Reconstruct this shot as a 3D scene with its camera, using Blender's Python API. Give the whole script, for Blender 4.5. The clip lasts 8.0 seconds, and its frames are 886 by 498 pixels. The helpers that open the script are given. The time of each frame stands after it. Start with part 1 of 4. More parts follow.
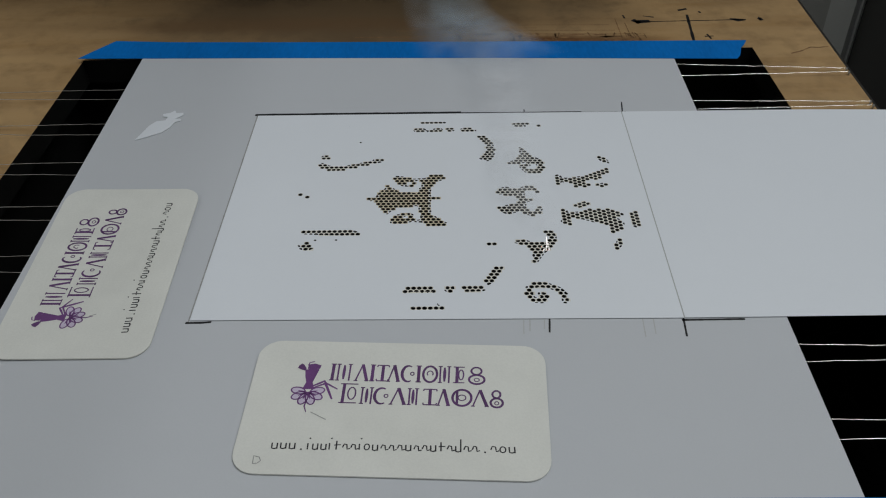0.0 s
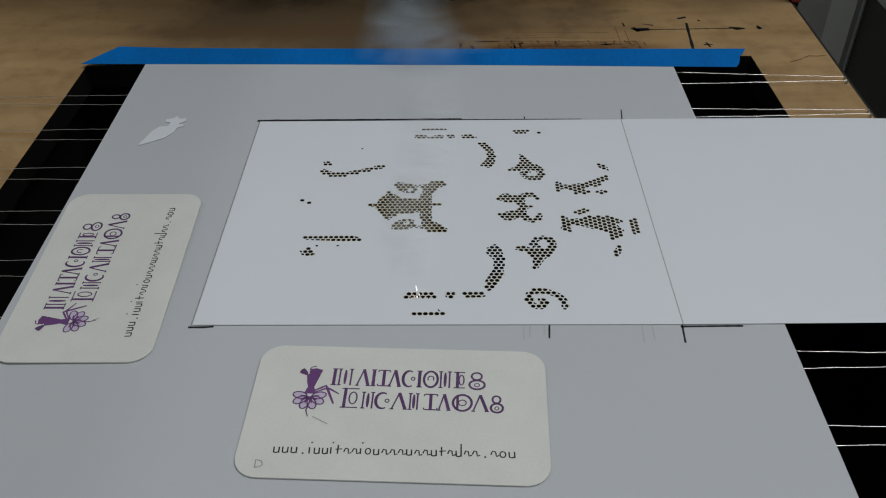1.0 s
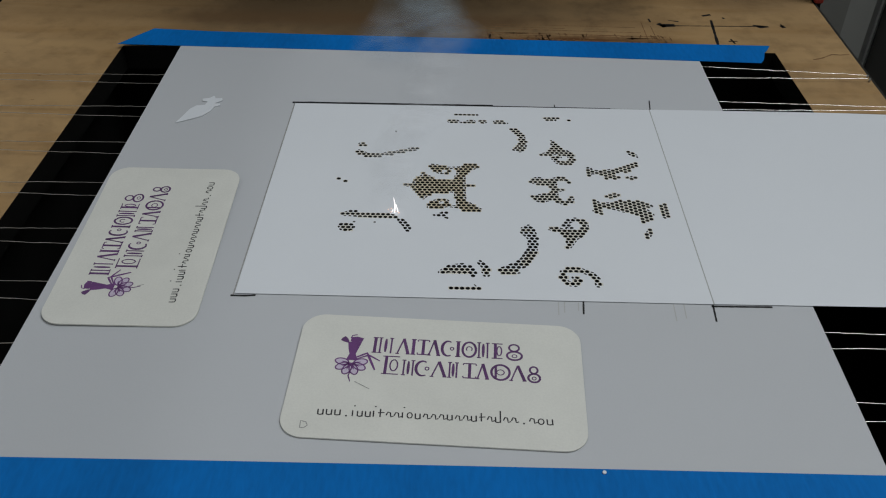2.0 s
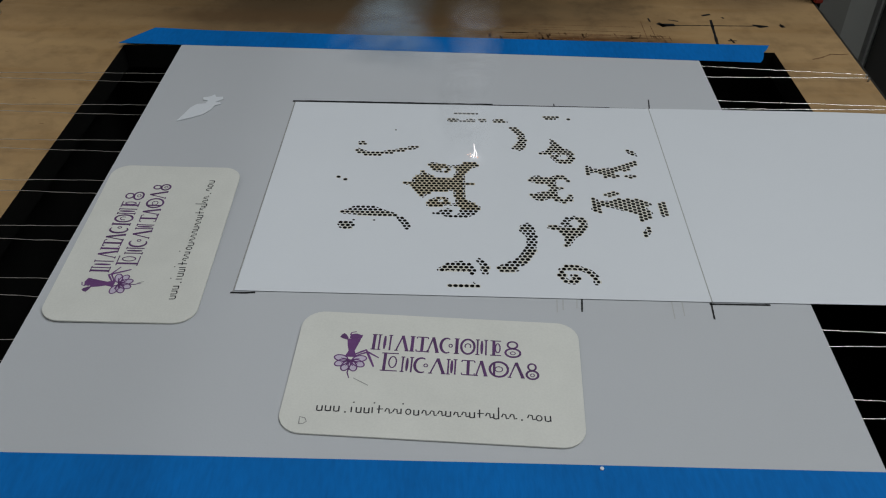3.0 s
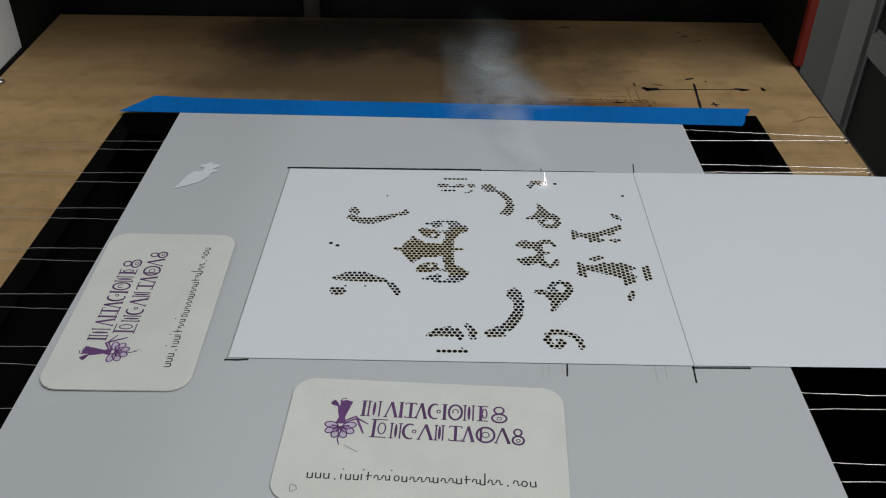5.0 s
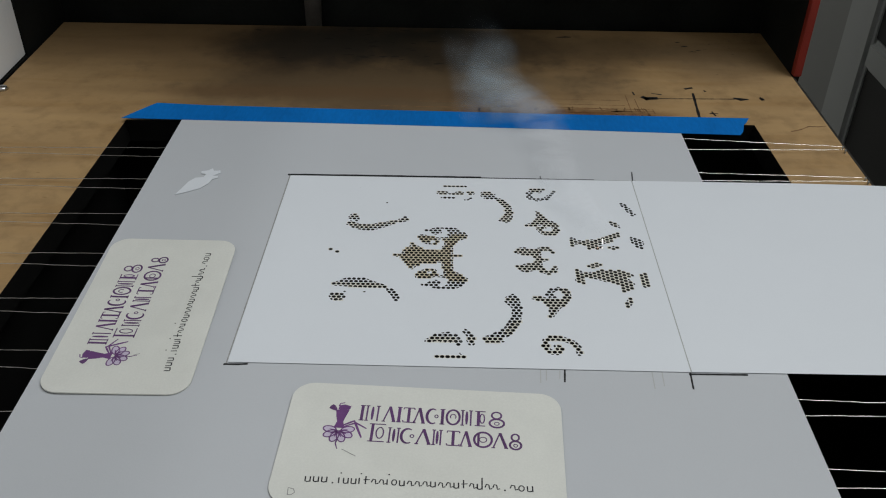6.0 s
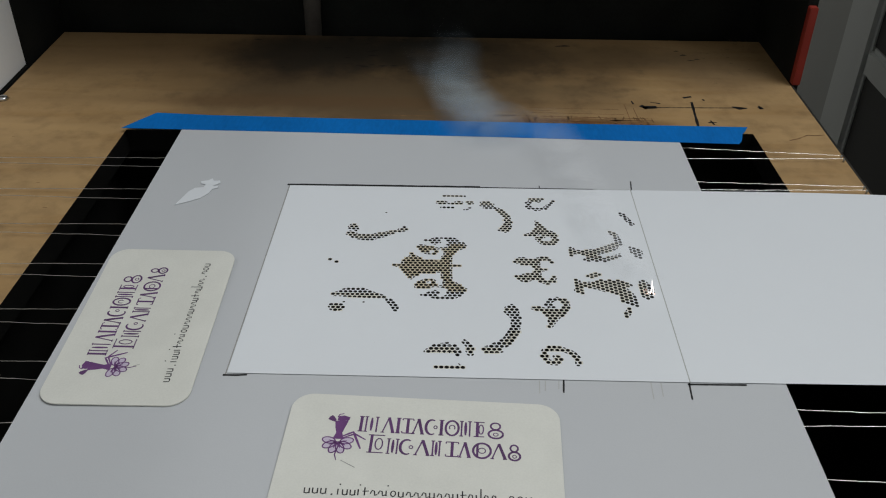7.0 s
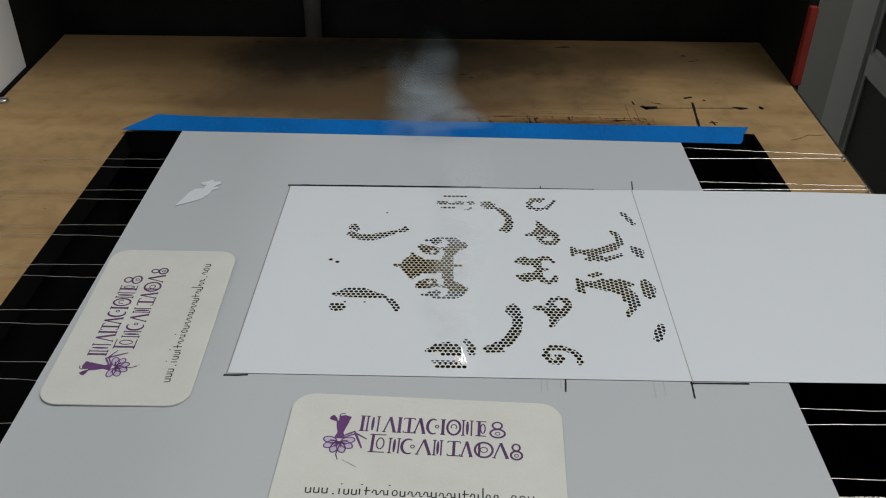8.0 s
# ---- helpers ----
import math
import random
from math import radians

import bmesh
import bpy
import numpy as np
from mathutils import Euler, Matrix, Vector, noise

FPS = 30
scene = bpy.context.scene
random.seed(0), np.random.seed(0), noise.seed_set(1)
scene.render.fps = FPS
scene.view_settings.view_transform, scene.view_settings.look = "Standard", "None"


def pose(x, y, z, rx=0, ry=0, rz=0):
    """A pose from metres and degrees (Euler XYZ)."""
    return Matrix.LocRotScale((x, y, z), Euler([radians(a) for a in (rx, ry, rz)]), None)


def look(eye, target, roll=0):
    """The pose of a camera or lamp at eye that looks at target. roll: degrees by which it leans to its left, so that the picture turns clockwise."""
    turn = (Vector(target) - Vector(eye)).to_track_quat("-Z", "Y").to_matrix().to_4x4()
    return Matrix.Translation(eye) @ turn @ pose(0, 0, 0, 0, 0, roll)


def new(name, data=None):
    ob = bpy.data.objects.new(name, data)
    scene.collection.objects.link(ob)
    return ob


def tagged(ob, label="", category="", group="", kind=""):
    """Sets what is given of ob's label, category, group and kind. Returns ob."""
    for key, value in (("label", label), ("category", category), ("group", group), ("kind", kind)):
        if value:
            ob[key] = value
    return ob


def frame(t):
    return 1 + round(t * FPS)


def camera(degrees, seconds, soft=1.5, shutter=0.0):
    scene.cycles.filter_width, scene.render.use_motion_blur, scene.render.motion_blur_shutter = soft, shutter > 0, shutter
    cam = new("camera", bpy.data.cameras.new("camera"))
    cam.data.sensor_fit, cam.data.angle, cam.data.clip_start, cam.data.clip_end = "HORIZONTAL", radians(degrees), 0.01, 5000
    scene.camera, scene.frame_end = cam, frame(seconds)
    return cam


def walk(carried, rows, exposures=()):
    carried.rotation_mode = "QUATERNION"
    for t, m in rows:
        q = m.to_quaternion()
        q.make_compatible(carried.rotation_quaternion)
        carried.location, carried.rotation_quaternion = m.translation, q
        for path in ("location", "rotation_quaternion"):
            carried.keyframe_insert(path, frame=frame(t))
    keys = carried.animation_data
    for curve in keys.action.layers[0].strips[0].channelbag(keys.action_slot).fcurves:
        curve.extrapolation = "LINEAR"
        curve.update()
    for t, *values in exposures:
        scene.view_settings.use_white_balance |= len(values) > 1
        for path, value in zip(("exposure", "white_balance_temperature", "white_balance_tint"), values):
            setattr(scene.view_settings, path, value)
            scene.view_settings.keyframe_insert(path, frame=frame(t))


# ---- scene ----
cam = camera(52.5, 8.0, soft=1.1)
# seconds, x, y, z, degrees down, lean, turn
PATH = [
    (0.0, 0.0129, 0.0141, 0.1996, 39.52, -0.77, 0.13),
    (0.5, 0.0129, 0.0136, 0.2008, 39.42, -0.60, 0.05),
    (1.0, 0.0121, 0.0125, 0.2015, 39.22, -0.43, -0.00),
    (1.2, 0.0105, 0.0111, 0.2012, 39.16, -0.31, 0.00),
    (1.5, 0.0047, 0.0063, 0.2003, 38.94, 0.11, 0.03),
    (1.7, -0.0003, 0.0023, 0.1992, 38.87, 0.90, -0.22),
    (2.8, -0.0013, -0.0006, 0.1973, 38.75, 1.21, -0.07),
    (3.0, -0.0001, -0.0009, 0.1979, 38.76, 1.09, -0.01),
    (3.5, 0.0001, -0.0005, 0.1998, 38.90, 1.02, -0.02),
    (4.0, 0.0007, 0.0001, 0.2025, 39.08, 0.98, 0.09),
    (4.2, 0.0014, 0.0018, 0.2067, 38.59, 0.92, -0.13),
    (4.5, 0.0033, 0.0002, 0.2075, 37.19, 0.57, -0.17),
    (4.7, 0.0039, -0.0023, 0.2091, 36.39, 0.53, -0.02),
    (5.8, 0.0034, -0.0052, 0.2074, 35.30, 0.92, 0.02),
    (6.0, 0.0047, -0.0061, 0.2087, 35.12, 0.83, 0.15),
    (6.5, 0.0056, -0.0056, 0.2096, 34.98, 0.78, 0.15),
    (7.0, 0.0053, -0.0057, 0.2104, 34.74, 0.71, 0.21),
    (7.5, 0.0056, -0.0062, 0.2100, 34.55, 0.63, 0.26),
    (8.0, 0.0051, -0.0061, 0.2084, 34.45, 0.54, 0.25),
]
walk(cam, [(t, pose(x, y, z, 90 - down, 0, turn) @ pose(0, 0, 0, 0, 0, lean)) for t, x, y, z, down, lean, turn in PATH],
     exposures=[(0.0, -0.05, 6500, 10), (4.0, 0.0, 6500, 10), (4.7, 0.14, 6560, 10), (6.5, 0.22, 6600, 10), (8.0, 0.21, 6750, 10)])

# ---- light: a dim room and two added area lamps, out of view ----
world = bpy.data.worlds.new("room_air")
scene.world = world
world.use_nodes = True
world.node_tree.nodes["Background"].inputs[0].default_value = (0.75, 0.85, 1.0, 1)
world.node_tree.nodes["Background"].inputs[1].default_value = 0.10


def area_lamp(name, eye, target, watts, sx, sy, colour):
    data = bpy.data.lights.new(name, "AREA")
    data.shape, data.size, data.size_y, data.energy, data.color = "RECTANGLE", sx, sy, watts, colour
    lamp = new(name, data)
    lamp.matrix_world = look(eye, target)
    return lamp


area_lamp("overhead_area_main", (0.80, 0.10, 1.72), (0.05, 0.30, 0.0), 15.7, 1.0, 0.9, (0.93, 0.97, 1.0))
# added lamp, set so the white panel's shadow edge falls on the sheet
area_lamp("added_side_lamp", (-1.12, 0.20, 1.90), (0.0, 0.30, 0.0), 3.4, 1.3, 0.14, (0.95, 0.98, 1.0))

# ---- materials ----
MM = 0.001


def material(name, colour, rough=0.6, metal=0.0, vary=0.12, scale=60.0, stretch=(1, 1, 1), bump=0.0, fine=900.0, spec=0.5):
    """A principled surface with a broad and a fine variation of its colour, and a fine relief."""
    m = bpy.data.materials.new(name)
    m.use_nodes = True
    nt = m.node_tree
    b = nt.nodes["Principled BSDF"]
    b.inputs["Roughness"].default_value = rough
    b.inputs["Metallic"].default_value = metal
    b.inputs["Specular IOR Level"].default_value = spec
    tc = nt.nodes.new("ShaderNodeTexCoord")
    mp = nt.nodes.new("ShaderNodeMapping")
    mp.inputs["Scale"].default_value = stretch
    nt.links.new(tc.outputs["Object"], mp.inputs["Vector"])
    broad = nt.nodes.new("ShaderNodeTexNoise")
    broad.inputs["Scale"].default_value = scale
    broad.inputs["Detail"].default_value = 6
    grain = nt.nodes.new("ShaderNodeTexNoise")
    grain.inputs["Scale"].default_value = fine
    grain.inputs["Detail"].default_value = 3
    for n in (broad, grain):
        nt.links.new(mp.outputs["Vector"], n.inputs["Vector"])
    mean = nt.nodes.new("ShaderNodeMath")
    mean.operation = "MULTIPLY_ADD"
    mean.inputs[1].default_value = 0.35
    nt.links.new(grain.outputs["Fac"], mean.inputs[0])
    part_ = nt.nodes.new("ShaderNodeMath")
    part_.operation = "MULTIPLY"
    part_.inputs[1].default_value = 0.65
    nt.links.new(broad.outputs["Fac"], part_.inputs[0])
    nt.links.new(part_.outputs[0], mean.inputs[2])
    ramp = nt.nodes.new("ShaderNodeValToRGB")
    ramp.color_ramp.elements[0].position, ramp.color_ramp.elements[1].position = 0.3, 0.7
    ramp.color_ramp.elements[0].color = (*[c * (1 - vary) for c in colour], 1)
    ramp.color_ramp.elements[1].color = (*[min(1, c * (1 + vary)) for c in colour], 1)
    nt.links.new(mean.outputs[0], ramp.inputs["Fac"])
    nt.links.new(ramp.outputs["Color"], b.inputs["Base Color"])
    if bump:
        bp = nt.nodes.new("ShaderNodeBump")
        bp.inputs["Strength"].default_value = bump
        bp.inputs["Distance"].default_value = 0.0004
        nt.links.new(grain.outputs["Fac"], bp.inputs["Height"])
        nt.links.new(bp.outputs["Normal"], b.inputs["Normal"])
    return m


def plywood_material():
    """Birch plywood: grain along x, scorched streaks, a soot stain before the exhaust, handling dirt."""
    m = bpy.data.materials.new("plywood")
    m.use_nodes = True
    nt = m.node_tree
    link = nt.links.new
    b = nt.nodes["Principled BSDF"]
    b.inputs["Roughness"].default_value = 0.62
    b.inputs["Specular IOR Level"].default_value = 0.3
    tc = nt.nodes.new("ShaderNodeTexCoord")
    mp = nt.nodes.new("ShaderNodeMapping")
    mp.inputs["Scale"].default_value = (5.0, 34.0, 10.0)
    link(tc.outputs["Object"], mp.inputs["Vector"])
    g = nt.nodes.new("ShaderNodeTexNoise")
    g.inputs["Scale"].default_value, g.inputs["Detail"].default_value, g.inputs["Distortion"].default_value = 2.2, 8, 0.6
    link(mp.outputs["Vector"], g.inputs["Vector"])
    ramp = nt.nodes.new("ShaderNodeValToRGB")
    e = ramp.color_ramp.elements
    e[0].position, e[0].color = 0.25, (0.36, 0.215, 0.086, 1)
    e[1].position, e[1].color = 0.75, (0.47, 0.305, 0.140, 1)
    mid = e.new(0.5)
    mid.color = (0.42, 0.27, 0.125, 1)
    link(g.outputs["Fac"], ramp.inputs["Fac"])
    # blotchy dirt
    d = nt.nodes.new("ShaderNodeTexNoise")
    d.inputs["Scale"].default_value, d.inputs["Detail"].default_value = 14, 7
    link(tc.outputs["Object"], d.inputs["Vector"])
    dr = nt.nodes.new("ShaderNodeMapRange")
    dr.inputs[1].default_value, dr.inputs[2].default_value, dr.inputs[3].default_value, dr.inputs[4].default_value = 0.48, 0.80, 0.0, 0.34
    link(d.outputs["Fac"], dr.inputs[0])
    mix = nt.nodes.new("ShaderNodeMixRGB")
    mix.inputs[2].default_value = (0.12, 0.075, 0.035, 1)
    link(dr.outputs[0], mix.inputs[0])
    link(ramp.outputs["Color"], mix.inputs[1])
    d2 = nt.nodes.new("ShaderNodeTexNoise")
    d2.inputs["Scale"].default_value, d2.inputs["Detail"].default_value, d2.inputs["Roughness"].default_value = 75, 6, 0.65
    link(tc.outputs["Object"], d2.inputs["Vector"])
    dr2 = nt.nodes.new("ShaderNodeMapRange")
    dr2.inputs[1].default_value, dr2.inputs[2].default_value, dr2.inputs[3].default_value, dr2.inputs[4].default_value = 0.46, 0.76, 0.0, 0.52
    link(d2.outputs["Fac"], dr2.inputs[0])
    mixb = nt.nodes.new("ShaderNodeMixRGB")
    mixb.inputs[2].default_value = (0.15, 0.09, 0.04, 1)
    link(dr2.outputs[0], mixb.inputs[0])
    link(mix.outputs[0], mixb.inputs[1])
    mix = mixb
    # soot: an ellipse round the exhaust, broken up by noise
    last = mix
    for cx, cy, sx, sy, most, colour in ((-35, 455, 6.5, 13.5, 0.86, (0.070, 0.048, 0.030, 1)), (-95, 480, 5.0, 15.0, 0.22, (0.075, 0.052, 0.032, 1)), (-30, 475, 6.5, 13.0, 0.5, (0.13, 0.085, 0.040, 1)), (-75, 515, 3.4, 15.0, 0.62, (0.10, 0.058, 0.028, 1)), (-66, 506, 11.0, 20.0, 0.96, (0.030, 0.022, 0.014, 1)), (-8, 512, 10.5, 18.0, 0.98, (0.020, 0.017, 0.012, 1)), (64, 503, 8.0, 34.0, 0.62, (0.085, 0.055, 0.028, 1)),
                                         (165, 490, 20.0, 22.0, 0.40, (0.09, 0.065, 0.045, 1)), (62, 419, 14.5, 150.0, 0.92, (0.105, 0.040, 0.012, 1)),
                                         (-60, 440, 5.0, 90.0, 0.5, (0.13, 0.07, 0.03, 1))):
        mp2 = nt.nodes.new("ShaderNodeMapping")
        mp2.inputs["Location"].default_value = (-cx * MM * sx, -cy * MM * sy, 0)
        mp2.inputs["Scale"].default_value = (sx, sy, 0.0)
        link(tc.outputs["Object"], mp2.inputs["Vector"])
        ln = nt.nodes.new("ShaderNodeVectorMath")
        ln.operation = "LENGTH"
        link(mp2.outputs["Vector"], ln.inputs[0])
        ad = nt.nodes.new("ShaderNodeMath")
        ad.operation = "MULTIPLY_ADD"
        ad.inputs[1].default_value, ad.inputs[2].default_value = 0.85, -0.72
        link(d.outputs["Fac"], ad.inputs[0])
        fine = nt.nodes.new("ShaderNodeMath")
        fine.operation = "MULTIPLY_ADD"
        fine.inputs[1].default_value = 0.6
        link(d2.outputs["Fac"], fine.inputs[0])
        link(ad.outputs[0], fine.inputs[2])
        ad2 = nt.nodes.new("ShaderNodeMath")
        ad2.operation = "ADD"
        link(fine.outputs[0], ad2.inputs[0])
        link(ln.outputs["Value"], ad2.inputs[1])
        mr = nt.nodes.new("ShaderNodeMapRange")
        mr.interpolation_type = "SMOOTHSTEP"
        mr.inputs[1].default_value, mr.inputs[2].default_value, mr.inputs[3].default_value, mr.inputs[4].default_value = 0.25, 1.05, most, 0.0
        link(ad2.outputs[0], mr.inputs[0])
        mx = nt.nodes.new("ShaderNodeMixRGB")
        mx.inputs[2].default_value = colour
        link(mr.outputs[0], mx.inputs[0])
        link(last.outputs[0], mx.inputs[1])
        last = mx
    link(last.outputs[0], b.inputs["Base Color"])
    bp = nt.nodes.new("ShaderNodeBump")
    bp.inputs["Strength"].default_value, bp.inputs["Distance"].default_value = 0.25, 0.0008
    link(g.outputs["Fac"], bp.inputs["Height"])
    link(bp.outputs["Normal"], b.inputs["Normal"])
    return m


def smoke_material(name, most, scale, colour, fade):
    """Thin smoke: a scattering surface whose cover fades to the sheet's edges and is torn by noise."""
    m = bpy.data.materials.new(name)
    m.use_nodes = True
    nt = m.node_tree
    link = nt.links.new
    nt.nodes.clear()
    out = nt.nodes.new("ShaderNodeOutputMaterial")
    clear = nt.nodes.new("ShaderNodeBsdfTransparent")
    body = nt.nodes.new("ShaderNodeBsdfTranslucent")
    body.inputs["Color"].default_value = colour
    face = nt.nodes.new("ShaderNodeBsdfDiffuse")
    face.inputs["Color"].default_value = colour
    both = nt.nodes.new("ShaderNodeMixShader")
    both.inputs[0].default_value = 0.3
    link(face.outputs[0], both.inputs[1])
    link(body.outputs[0], both.inputs[2])
    uv = nt.nodes.new("ShaderNodeTexCoord")
    sep = nt.nodes.new("ShaderNodeSeparateXYZ")
    link(uv.outputs["UV"], sep.inputs[0])

    def math(op, a, b_=None, v=None):
        n = nt.nodes.new("ShaderNodeMath")
        n.operation = op
        link(a, n.inputs[0])
        if b_ is not None:
            link(b_, n.inputs[1])
        elif v is not None:
            n.inputs[1].default_value = v
        return n.outputs[0]

    def bell(s):
        inv = nt.nodes.new("ShaderNodeMath")
        inv.operation = "SUBTRACT"
        inv.inputs[0].default_value = 1.0
        link(s, inv.inputs[1])
        return math("MULTIPLY", math("MULTIPLY", s, inv.outputs[0]), v=4.0)
    across = math("POWER", bell(sep.outputs[0]), v=1.3)
    rest = nt.nodes.new("ShaderNodeMath")
    rest.operation = "MULTIPLY_ADD"
    rest.inputs[1].default_value, rest.inputs[2].default_value = -fade, 1.0
    link(sep.outputs[1], rest.inputs[0])
    along = math("MULTIPLY", math("POWER", bell(sep.outputs[1]), v=0.65), rest.outputs[0])
    no = nt.nodes.new("ShaderNodeTexNoise")
    no.inputs["Scale"].default_value, no.inputs["Detail"].default_value, no.inputs["Distortion"].default_value = scale, 5, 1.4
    link(uv.outputs["Object"], no.inputs["Vector"])
    mr = nt.nodes.new("ShaderNodeMapRange")
    mr.inputs[1].default_value, mr.inputs[2].default_value, mr.inputs[3].default_value, mr.inputs[4].default_value = 0.34, 0.70, 0.12, 1.0
    link(no.outputs["Fac"], mr.inputs[0])
    cover = math("MULTIPLY", math("MULTIPLY", math("MULTIPLY", across, along), mr.outputs[0]), v=most)
    mix = nt.nodes.new("ShaderNodeMixShader")
    link(cover, mix.inputs[0])
    link(clear.outputs[0], mix.inputs[1])
    link(both.outputs[0], mix.inputs[2])
    link(mix.outputs[0], out.inputs[0])
    return m


def glow_material(name, colour, strength):
    m = bpy.data.materials.new(name)
    m.use_nodes = True
    b = m.node_tree.nodes["Principled BSDF"]
    b.inputs["Emission Color"].default_value = (*colour, 1)
    b.inputs["Emission Strength"].default_value = strength
    return m


PLY = plywood_material()
PLY_EDGE = material("plywood_edge", (0.20, 0.12, 0.06), 0.8, stretch=(1, 1, 30), vary=0.4, scale=20)
BLACK = material("black_paint", (0.008, 0.008, 0.0075), 0.4, vary=0.3, scale=30, bump=0.1, spec=0.4)
BLACK_WALL = material("black_inner_wall", (0.011, 0.012, 0.011), 0.7, vary=0.5, scale=25, spec=0.12)
CHAR_DARK = material("charred_and_dark", (0.014, 0.011, 0.008), 0.8, vary=0.5, scale=90)
SHEET = material("grey_white_paper", (0.555, 0.575, 0.60), 0.75, vary=0.025, scale=9, bump=0.06, fine=1500, spec=0.25)
CARDSTOCK = material("white_cardstock", (0.77, 0.805, 0.845), 0.7, vary=0.015, scale=14, bump=0.05, fine=1600, spec=0.25)
SCORCH = material("scorched_paper_edge", (0.11, 0.065, 0.022), 0.85, vary=0.6, scale=500)
TOASTED = material("toasted_cardstock", (0.63, 0.57, 0.43), 0.75, vary=0.14, scale=160)
SINGED = material("singed_cardstock", (0.72, 0.71, 0.64), 0.75, vary=0.08, scale=160)
CREAM = material("cream_card", (0.745, 0.75, 0.70), 0.6, vary=0.07, scale=45, bump=0.05, fine=1500, spec=0.3)
BURN = material("brown_burn", (0.20, 0.105, 0.042), 0.8, vary=0.5, scale=300)
INK = material("black_marker_ink", (0.012, 0.012, 0.013), 0.5, vary=0.3, scale=300)
PENCIL = material("grey_pencil", (0.33, 0.33, 0.32), 0.7, vary=0.25, scale=500)
FAINT_GREY = material("faint_pencil_and_groove", (0.47, 0.48, 0.475), 0.75, vary=0.05, scale=500)
PURPLE = material("purple_print", (0.155, 0.055, 0.20), 0.5, vary=0.25, scale=150, fine=2500)
PLUM = material("dark_plum_print", (0.115, 0.045, 0.15), 0.5, vary=0.35, scale=150, fine=2500)
LILAC = material("lilac_print", (0.60, 0.53, 0.66), 0.55, vary=0.06, scale=150)
PEN = material("black_pen_ink", (0.022, 0.020, 0.026), 0.5, vary=0.3, scale=300)
TAPE = material("blue_masking_tape", (0.0, 0.150, 0.50), 0.72, vary=0.20, scale=30, stretch=(1, 0.25, 1), bump=0.30, fine=700, spec=0.16)
STEEL = material("bright_steel_wire", (0.78, 0.75, 0.68), 0.14, metal=1.0, vary=0.15, scale=120)
# the same steel, with the weaker light on the left put into its colour
STEEL_LESS_LIT = material("less_lit_steel_wire", (0.60, 0.58, 0.54), 0.40, metal=1.0, vary=0.3, scale=120)
# wire below the card, coloured black so the holes look shaded inside
BLACKED_WIRE = material("black_wire_under_card", (0.010, 0.009, 0.008), 0.9, vary=0.4, scale=200, spec=0.1)
SCREW = material("zinc_screw", (0.55, 0.55, 0.55), 0.35, metal=1.0, vary=0.2, scale=300)
WHITE_METAL = material("white_painted_metal", (0.83, 0.84, 0.84), 0.5, vary=0.04, scale=12)
RED = material("red_plastic", (0.30, 0.032, 0.020), 0.45, vary=0.15, scale=40)
GREY_WALL = material("grey_painted_panel", (0.31, 0.315, 0.30), 0.6, vary=0.06, scale=8)
FRAME_GREY = material("pale_grey_frame", (0.48, 0.50, 0.49), 0.5, vary=0.05, scale=10)
PANE = material("dark_pane", (0.009, 0.010, 0.0095), 0.5, vary=0.2, scale=15)
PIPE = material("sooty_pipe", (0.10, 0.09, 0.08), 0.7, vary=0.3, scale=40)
ROOM = material("room_plaster", (0.55, 0.54, 0.51), 0.9, vary=0.05, scale=3, bump=0.1, fine=60)
CONCRETE = material("concrete_floor", (0.22, 0.21, 0.20), 0.8, vary=0.15, scale=4, bump=0.2, fine=80)
FLAME = glow_material("white_hot_spark", (1.0, 0.95, 0.94), 1.25)
EMBER = glow_material("orange_ember", (1.0, 0.40, 0.20), 0.9)
SMOKE = smoke_material("blue_white_smoke", 0.60, 24.0, (0.58, 0.73, 0.84, 1), 1.0)
HAZE = smoke_material("thin_smoke", 0.52, 40.0, (0.95, 0.97, 1.0, 1), 0.7)


# ---- building helpers ----
def mesh_object(name, verts, faces, mat, parent=None, label="", mats=None, index=None, smooth=False):
    me = bpy.data.meshes.new(name)
    me.from_pydata([tuple(v) for v in verts], [], faces)
    for m in (mats or [mat]):
        me.materials.append(m)
    if index:
        me.polygons.foreach_set("material_index", index)
    if smooth:
        me.polygons.foreach_set("use_smooth", [True] * len(faces))
    me.update()
    ob = new(name, me)
    if parent:
        ob.parent = parent
    if label:
        tagged(ob, label)
    return ob


def part(name, bm, mat, parent, label=""):
    me = bpy.data.meshes.new(name)
    bm.to_mesh(me)
    bm.free()
    me.materials.append(mat)
    ob = new(name, me)
    ob.parent = parent
    if label:
        tagged(ob, label)
    return ob


def empty(name, x=0.0, y=0.0, z=0.0, turn=0.0):
    ob = new(name)
    ob.matrix_world = pose(x * MM, y * MM, z * MM, 0, 0, turn)
    ob.empty_display_size = 0.01
    return ob


def slab_bm(points, z0, z1, bevel=0.0):
    """An upright prism over a flat outline given in millimetres."""
    bm = bmesh.new()
    low = [bm.verts.new((x * MM, y * MM, z0 * MM)) for x, y in points]
    face = bm.faces.new(low)
    bmesh.ops.recalc_face_normals(bm, faces=[face])
    got = bmesh.ops.extrude_face_region(bm, geom=[face])
    for v in got["geom"]:
        if isinstance(v, bmesh.types.BMVert):
            v.co.z = z1 * MM
    bmesh.ops.recalc_face_normals(bm, faces=bm.faces)
    if bevel:
        bmesh.ops.bevel(bm, geom=[e for e in bm.edges], offset=bevel * MM, segments=2, affect="EDGES")
    return bm


def box_bm(x0, x1, y0, y1, z0, z1, bevel=0.0):
    return slab_bm([(x0, y0), (x1, y0), (x1, y1), (x0, y1)], z0, z1, bevel)


